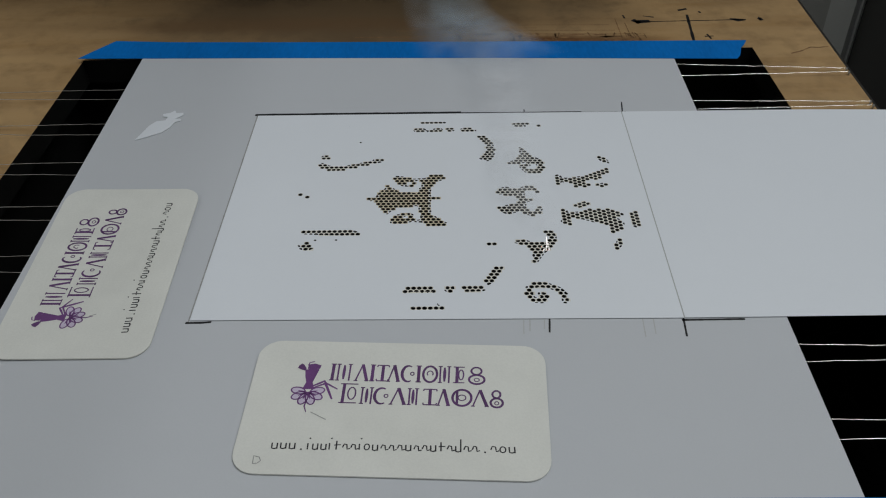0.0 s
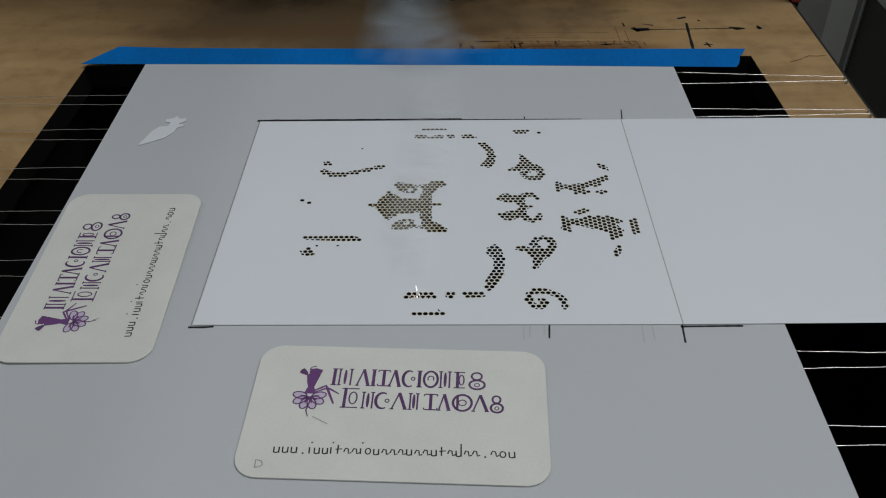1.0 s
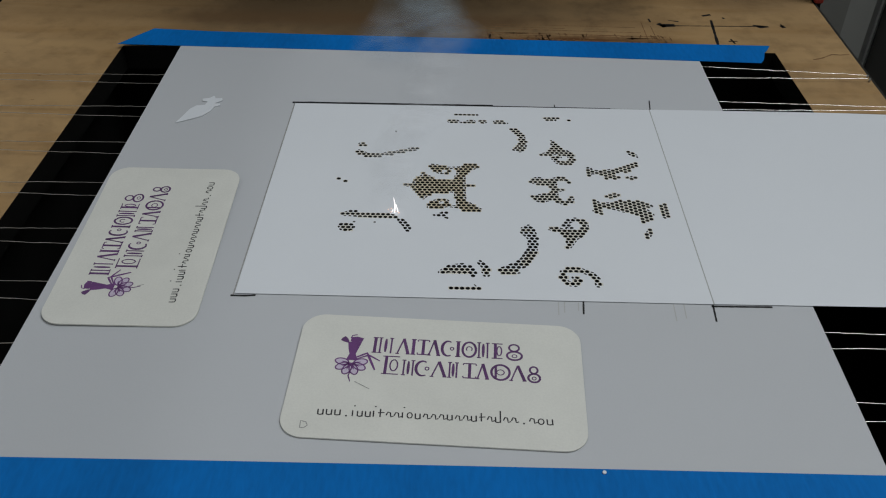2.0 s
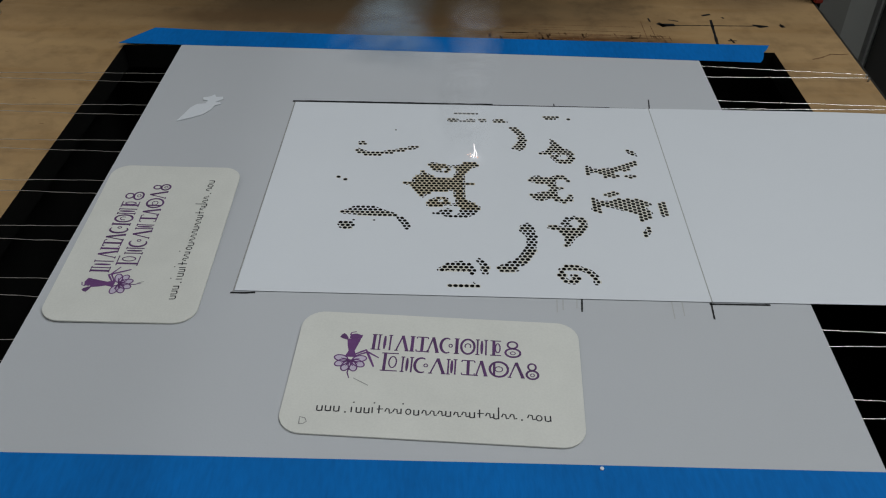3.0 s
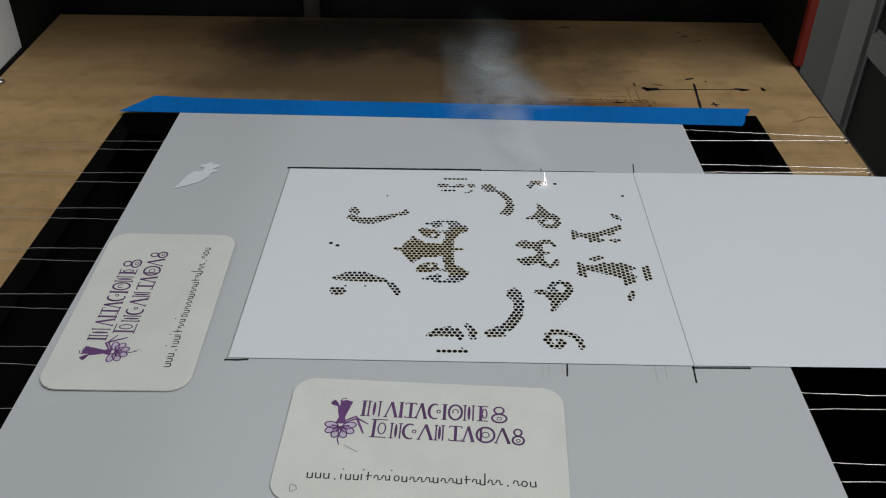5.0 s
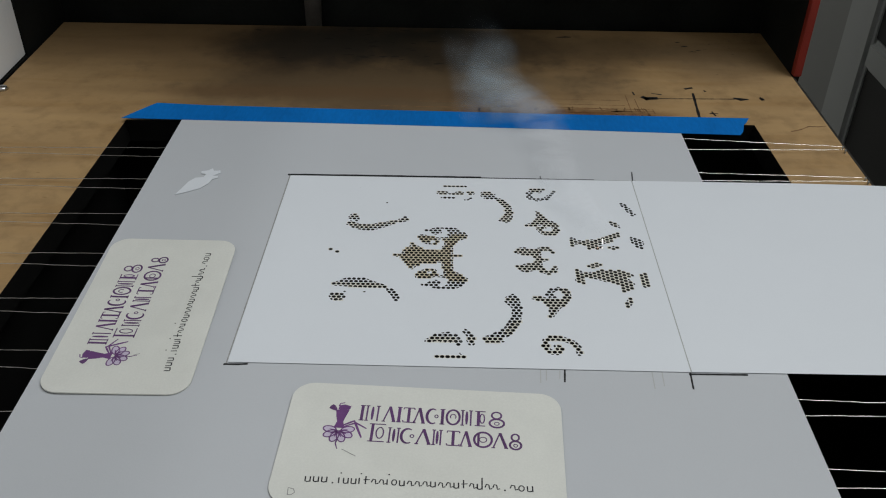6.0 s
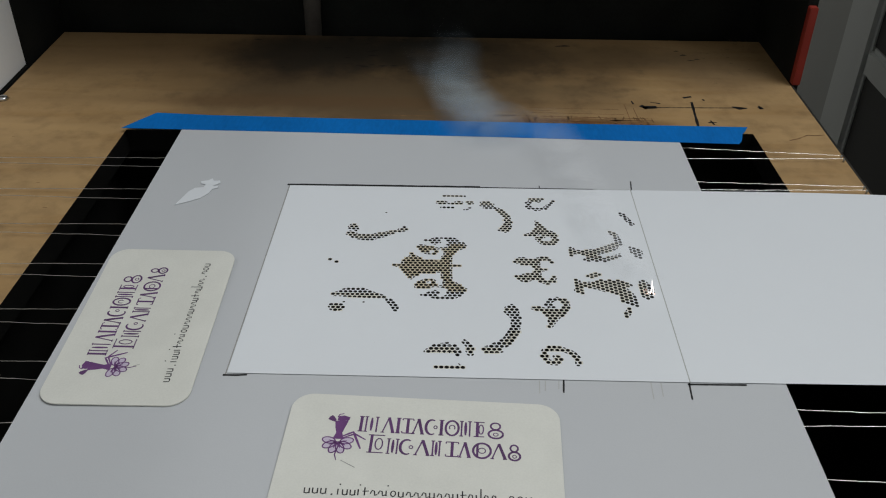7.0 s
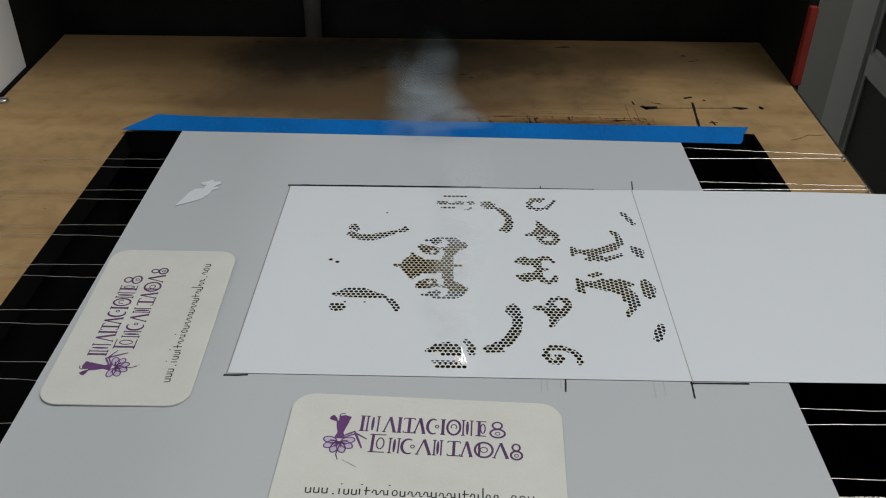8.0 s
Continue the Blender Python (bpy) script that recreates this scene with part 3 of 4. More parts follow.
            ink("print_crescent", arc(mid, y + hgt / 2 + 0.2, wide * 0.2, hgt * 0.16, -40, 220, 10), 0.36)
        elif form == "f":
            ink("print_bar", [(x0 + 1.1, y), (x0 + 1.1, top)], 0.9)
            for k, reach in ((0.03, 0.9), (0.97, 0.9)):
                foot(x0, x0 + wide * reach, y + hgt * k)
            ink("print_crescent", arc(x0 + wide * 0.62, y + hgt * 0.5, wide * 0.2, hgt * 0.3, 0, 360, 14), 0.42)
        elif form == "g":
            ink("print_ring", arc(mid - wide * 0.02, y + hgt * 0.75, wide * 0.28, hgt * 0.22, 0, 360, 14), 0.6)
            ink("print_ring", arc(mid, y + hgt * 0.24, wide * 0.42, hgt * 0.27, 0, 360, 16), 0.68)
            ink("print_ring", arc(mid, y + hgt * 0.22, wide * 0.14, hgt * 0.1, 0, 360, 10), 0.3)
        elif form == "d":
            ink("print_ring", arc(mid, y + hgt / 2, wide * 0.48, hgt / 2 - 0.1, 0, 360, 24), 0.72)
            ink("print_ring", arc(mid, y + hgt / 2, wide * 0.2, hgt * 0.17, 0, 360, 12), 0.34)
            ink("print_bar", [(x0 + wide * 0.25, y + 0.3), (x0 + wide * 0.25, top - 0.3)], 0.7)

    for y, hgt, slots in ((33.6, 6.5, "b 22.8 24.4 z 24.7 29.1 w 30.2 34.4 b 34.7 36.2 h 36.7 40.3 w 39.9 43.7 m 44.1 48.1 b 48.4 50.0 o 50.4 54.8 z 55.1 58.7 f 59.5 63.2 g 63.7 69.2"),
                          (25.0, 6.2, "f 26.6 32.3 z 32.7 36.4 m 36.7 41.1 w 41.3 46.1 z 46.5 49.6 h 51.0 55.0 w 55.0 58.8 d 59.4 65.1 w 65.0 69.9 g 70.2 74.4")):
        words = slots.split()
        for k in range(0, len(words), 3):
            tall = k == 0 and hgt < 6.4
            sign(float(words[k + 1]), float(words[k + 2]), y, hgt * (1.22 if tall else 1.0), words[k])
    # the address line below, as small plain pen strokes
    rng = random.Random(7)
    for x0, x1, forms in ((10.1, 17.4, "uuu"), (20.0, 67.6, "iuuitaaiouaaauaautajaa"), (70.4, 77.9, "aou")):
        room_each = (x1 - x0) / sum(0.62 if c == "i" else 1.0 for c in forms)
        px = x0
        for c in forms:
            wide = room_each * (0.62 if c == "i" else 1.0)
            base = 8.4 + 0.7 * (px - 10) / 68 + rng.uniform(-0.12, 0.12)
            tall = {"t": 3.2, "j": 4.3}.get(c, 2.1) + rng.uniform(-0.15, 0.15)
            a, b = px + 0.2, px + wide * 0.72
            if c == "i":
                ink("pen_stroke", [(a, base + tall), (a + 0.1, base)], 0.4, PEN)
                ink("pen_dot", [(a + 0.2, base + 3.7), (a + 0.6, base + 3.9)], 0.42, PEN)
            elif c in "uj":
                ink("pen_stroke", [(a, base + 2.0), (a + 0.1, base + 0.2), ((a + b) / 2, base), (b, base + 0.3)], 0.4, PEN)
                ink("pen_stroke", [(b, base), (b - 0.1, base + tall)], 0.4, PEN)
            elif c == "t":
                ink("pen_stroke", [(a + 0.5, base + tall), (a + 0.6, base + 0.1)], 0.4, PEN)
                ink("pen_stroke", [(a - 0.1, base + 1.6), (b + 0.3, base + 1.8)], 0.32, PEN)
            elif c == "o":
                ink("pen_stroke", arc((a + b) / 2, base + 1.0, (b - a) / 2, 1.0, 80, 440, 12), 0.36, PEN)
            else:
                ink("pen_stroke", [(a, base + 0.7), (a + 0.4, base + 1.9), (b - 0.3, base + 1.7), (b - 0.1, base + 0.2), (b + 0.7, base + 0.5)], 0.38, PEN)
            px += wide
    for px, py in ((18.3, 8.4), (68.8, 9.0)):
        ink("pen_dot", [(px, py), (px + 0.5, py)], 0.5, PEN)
    for ob in made:
        for v in ob.data.vertices:
            v.co.x += shift * MM
    for ob in (stock, *made):
        for v in ob.data.vertices:
            v.co.z += (curl[0] * max(0.0, v.co.x / (w * MM)) ** 2 + curl[1] * max(0.0, v.co.y / (h * MM)) ** 2) * MM
    return card


# ---- the pierced card ----
# Strokes of the pattern below its axis: x, y, half width in millimetres. Each is pierced from the first to the second second,
# once below the axis and once, mirrored, above it; BEFORE: pierced when the clip begins; None: not pierced at all.
BEFORE = (-1.0, -1.0)
STROKES = [
    # the middle motif
    ([(-12.4, -0.9, 0.7), (-9.8, -2.8, 2.5), (-7.6, -5.4, 2.9), (-8.2, -9.2, 0.7)], BEFORE, BEFORE),
    ([(-9.0, -1.2, 2.4), (-4, -1.6, 4.5), (0, -1.5, 4.1), (5.0, -1.6, 3.0), (5.7, -6, 2.1), (6.0, -11, 2.1)], BEFORE, BEFORE),
    ([(-15.0, -0.8, 0.9), (-14.4, -0.8, 0.9)], BEFORE, BEFORE),
    ([(9.0, -0.5, 0.5), (10.9, -0.5, 0.3)], BEFORE, None),
    ([(-5.2, -14.8, 1.3), (-4.2, -12.8, 2.2), (-2.2, -11.7, 2.2), (0.2, -12.6, 1.3), (1.2, -11.2, 1.0), (0.4, -9.8, 0.7)], BEFORE, BEFORE),
    ([(-4.4, -15.2, 1.0), (0.0, -14.3, 0.9), (4.6, -14.2, 0.9)], BEFORE, BEFORE),
    ([(6.2, -11.4, 2.2), (8.0, -13.8, 2.6), (10.6, -15.2, 1.6), (13.0, -16.0, 0.8)], BEFORE, BEFORE),
    ([(-3.6, -19.8, 0.5), (0.0, -19.5, 1.7), (3.0, -20.2, 2.3), (7.5, -19.4, 3.0), (10.8, -17.6, 2.4), (13.6, -16.4, 0.6)], (1.75, 2.7), (3.0, 3.8)),
    ([(-0.2, -18.4, 0.9), (1.6, -17.2, 0.9)], (2.0, 2.5), (3.3, 3.6)),
    # the two loose dots
    ([(-41.3, -2.94, 0.6), (-41.1, -2.94, 0.6)], None, BEFORE),
    ([(-38.5, -1.21, 0.55), (-38.3, -1.21, 0.55)], None, BEFORE),
    ([(-20.8, -40.82, 0.22), (-20.7, -40.82, 0.22)], None, BEFORE),
    # left scrolls
    ([(-36.5, -20.2, 1.0), (-18.0, -21.4, 1.0)], BEFORE, None),
    ([(-36.2, -28.4, 1.7), (-35.2, -28.6, 1.7)], BEFORE, None),
    ([(-32.9, -24.76, 0.22), (-32.8, -24.76, 0.22)], BEFORE, None),
    ([(-25.5, -24.76, 0.22), (-25.3, -24.76, 0.22)], BEFORE, None),
    ([(-37.2, -20.3, 0.9), (-32.5, -18.4, 2.1), (-27.1, -18.3, 2.3), (-22.6, -20.0, 1.7), (-17.5, -21.7, 0.9)], (1.75, 2.85), None),
    ([(-16.0, -23.4, 1.0), (-13.8, -26.0, 1.4), (-13.1, -29.0, 0.9)], (1.7, 2.0), None),
    ([(-36.9, -27.3, 1.5), (-34.2, -27.8, 1.8)], (1.6, 1.7), None),
    ([(-35.5, -24.3, 1.0), (-32.3, -21.9, 1.3), (-27.7, -21.0, 1.2), (-22.0, -23.0, 1.1), (-16.4, -24.9, 1.0), (-11.6, -26.5, 0.9)], None, BEFORE),
    ([(-34.6, -29.8, 1.0), (-33.6, -29.8, 1.0)], None, BEFORE),
    ([(-36.1, -23.2, 1.0), (-32.1, -20.5, 1.7), (-26.6, -19.3, 1.8), (-20.9, -22.1, 1.6), (-16.3, -25.0, 1.0)], None, (3.6, 3.9)),
    ([(-14.0, -27.0, 0.9), (-12.2, -28.7, 1.0)], None, (4.1, 4.3)),
    ([(-34.6, -28.2, 1.6), (-33.4, -28.0, 1.6), (-32.2, -25.6, 0.7)], None, (3.85, 4.02)),
    # scrolls far from the axis
    ([(0.2, -51.5, 0.7), (9.0, -51.6, 0.7)], BEFORE, None),
    ([(13.6, -51.7, 0.7), (15.4, -51.7, 0.7)], BEFORE, None),
    ([(19.8, -51.7, 0.8), (25.4, -51.5, 0.8)], BEFORE, None),
    ([(2.6, -60.2, 0.6), (12.2, -60.2, 0.6)], BEFORE, None),
    ([(2.0, -50.3, 1.25), (4.4, -50.3, 1.25)], None, BEFORE),
    ([(6.9, -49.4, 0.55), (8.3, -49.4, 0.55)], None, BEFORE),
    ([(10.0, -50.3, 1.25), (11.4, -50.3, 1.25)], None, BEFORE),
    ([(15.2, -50.3, 1.25), (16.2, -50.3, 1.25)], None, BEFORE),
    ([(21.4, -50.3, 1.25), (24.0, -50.3, 1.25), (25.6, -49.4, 0.8)], None, BEFORE),
    ([(4.2, -56.3, 0.42), (13.4, -56.3, 0.42)], None, BEFORE),
    ([(43.0, -54.0, 1.0), (48.3, -54.3, 1.0)], None, BEFORE),
    ([(52.6, -53.4, 0.9), (53.2, -53.4, 0.9)], None, BEFORE),
    ([(-0.7, -52.3, 1.1), (2.6, -49.9, 1.6), (6.6, -49.0, 1.6), (9.4, -50.4, 1.4), (10.4, -53.0, 0.9)], (1.1, 1.38), None),
    ([(4.2, -53.9, 0.8), (10.0, -54.1, 0.9)], (7.6, 7.75), None),
    ([(3.2, -46.0, 0.55), (8.4, -46.0, 0.55)], None, (4.3, 4.5)),
    ([(13.4, -44.3, 0.5), (15.8, -45.6, 0.6)], None, (4.3, 4.5)),
    ([(22.0, -46.0, 0.55), (26.4, -46.0, 0.6)], None, (4.3, 4.5)),
    ([(1.0, -57.9, 0.6), (9.8, -58.0, 0.6)], (7.75, 7.98), None),
    ([(12.2, -46.4, 0.8), (14.6, -49.8, 1.1), (14.5, -53.2, 1.1)], (1.36, 1.44), None),
    ([(27.6, -47.6, 1.0), (31.0, -41.6, 1.1)], BEFORE, None),
    ([(28.0, -28.2, 0.6), (29.8, -28.2, 0.6)], BEFORE, None),
    ([(30.6, -25.4, 0.6), (30.0, -28.4, 2.7), (31.8, -33.0, 1.8), (31.2, -38.4, 1.7)], (0.15, 0.8), None),
    ([(30.8, -40.0, 1.8), (28.0, -46.3, 2.1), (23.5, -49.4, 2.0), (20.0, -50.7, 1.3)], (0.8, 1.52), None),
    ([(28.0, -27.4, 0.6), (30.2, -27.6, 2.1), (31.4, -30.6, 1.7), (32.1, -34.0, 1.5), (31.4, -38.4, 1.4), (29.4, -42.2, 1.1), (27.6, -44.4, 0.8)], None, BEFORE),
    ([(31.4, -39.5, 1.3), (29.2, -43.4, 1.3), (26.2, -46.2, 1.2), (21.0, -48.4, 1.0)], None, (4.2, 4.5)),
    # leaves
    ([(38.0, -27.0, 0.6), (41.0, -27.4, 1.4), (44.5, -29.0, 1.3), (48.6, -29.0, 1.8)], BEFORE, BEFORE),
    ([(43.8, -30.4, 1.8), (45.6, -32.4, 2.0), (44.0, -37.6, 0.8)], BEFORE, BEFORE),
    ([(46.8, -31.0, 2.0), (49.2, -29.0, 1.8)], BEFORE, BEFORE),
    ([(50.2, -28.0, 1.6), (51.2, -25.0, 1.2), (50.6, -22.4, 1.2), (48.0, -21.2, 1.2), (45.2, -22.0, 1.2), (43.8, -24.6, 1.1), (46.0, -25.8, 0.8)], (-0.5, 0.6), BEFORE),
    ([(51.9, -57.8, 0.9), (52.1, -54.8, 1.0), (50.4, -52.0, 1.0), (47.2, -50.2, 1.1), (43.6, -49.2, 1.2), (40.9, -51.2, 1.2), (40.3, -54.2, 1.2), (41.4, -57.0, 1.1), (44.2, -57.5, 1.0), (46.0, -55.0, 0.9), (44.2, -54.0, 0.7)], BEFORE, None),
    ([(46.3, -52.2, 0.8), (43.4, -53.1, 1.0), (41.3, -50.7, 1.1), (41.4, -47.0, 1.1), (44.6, -45.4, 1.2), (48.3, -45.9, 1.0), (51.1, -50.0, 0.9), (52.6, -52.0, 0.9)], None, (4.65, 5.6)),
    ([(34.0, -7.2, 1.2), (36.4, -8.0, 2.6), (39.4, -7.2, 2.4), (41.6, -5.0, 1.6), (42.6, -2.6, 1.0)], BEFORE, BEFORE),
    ([(41.8, -6.8, 1.4), (42.8, -9.4, 1.4), (45.0, -10.8, 1.2), (47.2, -10.0, 1.0), (48.2, -7.6, 0.9)], BEFORE, BEFORE),
    ([(44.5, -2.4, 0.5), (45.1, -2.4, 0.5)], BEFORE, BEFORE),
    # right motifs, below the axis
    ([(57.0, -9.0, 1.0), (56.5, -15.6, 1.3), (58.4, -16.8, 0.9)], BEFORE, None),
    ([(58.0, -12.4, 1.6), (62.0, -11.9, 1.9), (67.0, -12.8, 3.2), (72.0, -14.4, 3.3), (75.0, -17.6, 2.6)], BEFORE, None),
    ([(62.0, -6.5, 1.0), (65.5, -4.8, 1.0)], BEFORE, None),
    ([(64.7, -9.4, 1.0), (72.7, -9.8, 1.3), (77.0, -12.0, 1.0)], BEFORE, None),
    ([(74.0, -19.0, 2.0), (73.4, -21.6, 1.0)], BEFORE, None),
    ([(75.6, -19.5, 2.6), (76.0, -24.0, 2.4), (74.8, -27.4, 1.3)], (6.6, 7.3), None),
    ([(74.4, -28.0, 1.1), (72.7, -31.0, 1.0)], BEFORE, None),
    ([(81.8, -11.2, 0.9), (81.8, -18.6, 0.9)], BEFORE, None),
    ([(82.6, -9.8, 1.4), (83.4, -14.0, 2.6), (83.4, -18.8, 1.9)], (6.65, 6.98), None),
    ([(84.0, -37.2, 1.3), (82.6, -40.6, 1.7), (81.2, -44.6, 1.4)], (7.2, 7.55), None),
    # right motifs, above the axis
    ([(57.0, -13.6, 1.0), (56.4, -8.6, 1.0)], None, BEFORE),
    ([(58.0, -11.0, 1.4), (63.0, -10.4, 1.9), (68.0, -12.4, 1.9), (71.9, -13.6, 1.3)], None, BEFORE),
    ([(63.4, -7.2, 0.9), (68.0, -7.2, 0.9)], None, BEFORE),
    ([(72.0, -7.1, 0.9), (73.4, -7.1, 0.9)], None, BEFORE),
    ([(73.0, -15.8, 1.5), (75.2, -16.6, 1.5)], None, BEFORE),
    ([(75.0, -27.1, 0.9), (76.9, -24.2, 0.9)], None, BEFORE),
    ([(62.0, -10.0, 2.0), (67.0, -11.4, 2.2), (73.8, -14.7, 2.0), (77.3, -18.5, 1.5), (76.5, -23.4, 1.1), (74.9, -27.0, 1.0)], None, (5.82, 6.4)),
    ([(62.2, -5.2, 1.0), (70.2, -5.2, 1.3), (76.5, -9.2, 0.9)], None, (6.1, 6.5)),
    ([(82.2, -14.6, 1.3), (83.5, -11.5, 2.4), (84.0, -7.8, 1.3)], None, (5.6, 5.82)),
    ([(81.6, -42.5, 1.1), (84.9, -33.9, 1.1)], None, (5.0, 5.6)),
]


# plain bands left between the strokes of the middle motif
BANDS = [
    [(-6.9, -11.8, 0.9), (-5.3, -9.4, 1.15), (-2.0, -7.7, 1.35), (1.4, -7.9, 1.4), (3.1, -10.2, 1.15), (3.2, -12.6, 0.9)],
    [(-5.0, -18.2, 0.5), (-1.9, -16.6, 0.8), (1.4, -15.6, 0.7), (4.0, -16.4, 1.15), (4.7, -18.7, 1.15), (3.4, -20.8, 0.5)],
    [(-0.9, -10.3, 0.3), (-0.5, -11.7, 0.5), (-2.0, -12.7, 0.3)],
]


def nearest(pts, x, y):
    """How far a place lies outside a stroke (inside: minus), how far along it, and the way to its middle line."""
    best = (9e9, 0.0, 0.0, 0.0)
    total = len(pts) - 1
    for k in range(total):
        ax, ay, aw = pts[k]
        bx, by, bw = pts[k + 1]
        dx, dy = bx - ax, by - ay
        u = max(0.0, min(1.0, ((x - ax) * dx + (y - ay) * dy) / (dx * dx + dy * dy + 1e-9)))
        px, py = ax + u * dx - x, ay + u * dy - y
        wide = aw + (bw - aw) * u
        gap = math.hypot(px, py) - wide
        if gap < best[0]:
            best = (gap, (k + u) / total, px, py)
    return best


FULL = 0.79
GROW = 0.30


def folded(line, which, x, y):
    """The place's height in the lower half's terms; strokes that both halves share mirror about a slightly slanting line."""
    if which == 1:
        return y
    return -2.4 - 0.060 * x - y if line[1] is not None else -y / 0.94


def outside(x, y, near):
    """How far a place lies outside the cut-out shape (inside: minus), and the way in."""
    best = (9e9, 0.0, 0.0)
    for line, which in near:
        yy = folded(line, which, x, y)
        if yy > 0.9:
            continue
        gap, _, px, py = nearest(line[0], x, yy)
        gap -= GROW
        way = 1 if which == 1 else -1
        got = (gap, px, py * way)
        if -9 < x < 8:
            for band in BANDS:
                cut, _, bx, by = nearest(band, x, yy)
                if -cut > got[0]:
                    got = (-cut, -bx, -by * way)
        if got[0] < best[0]:
            best = got
    return best


def pierced_at(x, y):
    """When the laser pierces a place of the pattern (y from its axis), with the hole's corners; or None.
    At an outline only the part of the hole inside it is cut away."""
    near, when, least = [], None, 9e9
    for line in STROKES:
        for which in (1, 2):
            if line[which] is None:
                continue
            yy = folded(line, which, x, y)
            if yy > 1.6:
                continue
            gap, along, px, py = nearest(line[0], x, yy)
            if gap > 1.8:
                continue
            near.append((line, which))
            t = line[which][0] + (line[which][1] - line[which][0]) * along
            rank = max(0.0, gap - 0.45) if t < 0 else max(0.15, gap)
            if rank < least:
                least, when = rank, t
    if not near:
        return None
    gap, px, py = outside(x, y, near)
    if gap > 0.42:
        return None
    ax, ay = x, y
    if gap > -0.3:
        away = math.hypot(px, py) + 1e-6
        move = min(gap + 0.38, 0.62)
        ax, ay = x + px / away * move, y + py / away * move
        if outside(ax, ay, near)[0] > -0.05:
            return None
    ring, mean = [], 0.0
    for k in range(12):
        c, sn = math.cos(radians(45 + 30 * k)), math.sin(radians(45 + 30 * k))
        ox, oy = ax - x, ay - y
        b = ox * c + oy * sn
        far = -b + math.sqrt(max(0.0, b * b - (ox * ox + oy * oy - FULL * FULL)))
        lo, hi = 0.0, far
        if outside(ax + far * c, ay + far * sn, near)[0] > 0:
            for _ in range(5):
                mid = (lo + hi) / 2
                if outside(ax + mid * c, ay + mid * sn, near)[0] > 0:
                    hi = mid
                else:
                    lo = mid
            far = max(0.1, lo)
        mean += far / 12
        ring.append((ax + far * c, ay + far * sn))
    if mean < 0.43:
        return None
    return when, ring, mean


CHADS = []


def pierced_card():
    """The folding card: white stock, pierced on a hexagonal grid, with the plugs that drop out while the laser works."""
    card = tagged(empty("pierced_card"), "white folding card pierced with scrolls of small round holes", "card")
    verts, faces, index = [], [], []
    thick = 0.16
    rng = random.Random(11)

    def quad(x0, x1, y0, y1):
        a = len(verts)
        verts.extend(((x0, y0, 0), (x1, y0, 0), (x1, y1, 0), (x0, y1, 0)))
        faces.append((a, a + 1, a + 2, a + 3))
        index.append(0)

    def hole(x0, x1, y0, y1, ring, face=0):
        a = len(verts)
        verts.extend(((x1, y1, 0), (x0, y1, 0), (x0, y0, 0), (x1, y0, 0)))
        verts.extend((px, py, 0) for px, py in ring)
        verts.extend((px, py, -thick) for px, py in ring)
        t, b = a + 4, a + 16
        for s in range(4):
            n = (s + 1) % 4
            faces.append((a + s, a + n, *[t + (3 * s + 3 - j) % 12 for j in range(4)]))
            index.append(face)
        for k in range(12):
            n = (k + 1) % 12
            faces.append((t + k, t + n, b + n, b + k))
            index.append(1)

    def grid(u0, u1, v0, v1, upright):
        """Rows of cells; upright turns the rows by a quarter."""
        pitch, step = 1.86, 1.61
        rows = round((v1 - v0) / step)
        step = (v1 - v0) / rows
        for j in range(rows):
            va, vb = v0 + j * step, v0 + (j + 1) * step
            u = u0
            open_from = u0
            k = 0
            first = pitch * (0.5 if j % 2 else 1.0)
            while u < u1 - 1e-6:
                w = min(first if k == 0 else pitch, u1 - u)
                cu, cv = u + w / 2, (va + vb) / 2
                x, y = (cv, cu) if upright else (cu, cv)
                found = pierced_at(x, y - AXIS) if w > pitch - 0.01 else None
                if found is not None:
                    when, ring, mean = found
                    if u > open_from + 1e-6:
                        quad(*((va, vb, open_from, u) if upright else (open_from, u, va, vb)))
                    k_size = rng.uniform(0.94, 1.02) * (0.86 if mean < 0.62 else 1.0)
                    mx, my = sum(p[0] for p in ring) / 12, sum(p[1] for p in ring) / 12
                    ring = [(mx + (px - mx) * k_size, my + (py - my) * k_size + AXIS) for px, py in ring]
                    my += AXIS
                    hole(*((va, vb, u, u + w) if upright else (u, u + w, va, vb)), ring, 0 if when >= 0 or mean < 0.66 else 3 if abs(mx) < 16 and abs(my - AXIS) < 22 else 4)
                    if when >= 0:
                        CHADS.append((when, mx, my, [((px - mx) * 1.004, (py - my) * 1.004) for px, py in ring]))
                    open_from = u + w
                u += w
                k += 1
            if u1 > open_from + 1e-6:
                quad(*((va, vb, open_from, u1) if upright else (open_from, u1, va, vb)))

    xl, xr, yb, yt = -44.0, 54.0, 223.2, 347.5
    grid(xl, xr, 223.2, 344.6, False)
    grid(223.2, 344.6, xr, 86.9, True)
    # plain margins of the left leaf
    for q in ((-67.3, xl, 219.9, yt), (xl, 86.9, 219.9, 223.2), (xl, 86.9, 344.6, yt), (86.9, 88.7, 219.9, yt)):
        quad(*q)
    # score groove and right leaf, drooping at its far end
    a = len(verts)
    xs = [88.7, 88.85, 89.0, 89.1] + [89.1 + k * 6.2 for k in range(1, 26)]
    for k, x in enumerate(xs):
        z = -0.1 if k in (1, 2) else 0.0
        if x > 150:
            z -= 0.00024 * (x - 150) ** 2
        verts.extend(((x, 219.9, z), (x, yt, z)))
        if k:
            p = a + 2 * k
            faces.append((p - 2, p, p + 1, p - 1))
            # groove faces take a grey that stands for the shade in the crease
            index.append(2 if k in (1, 2, 3) else 0)
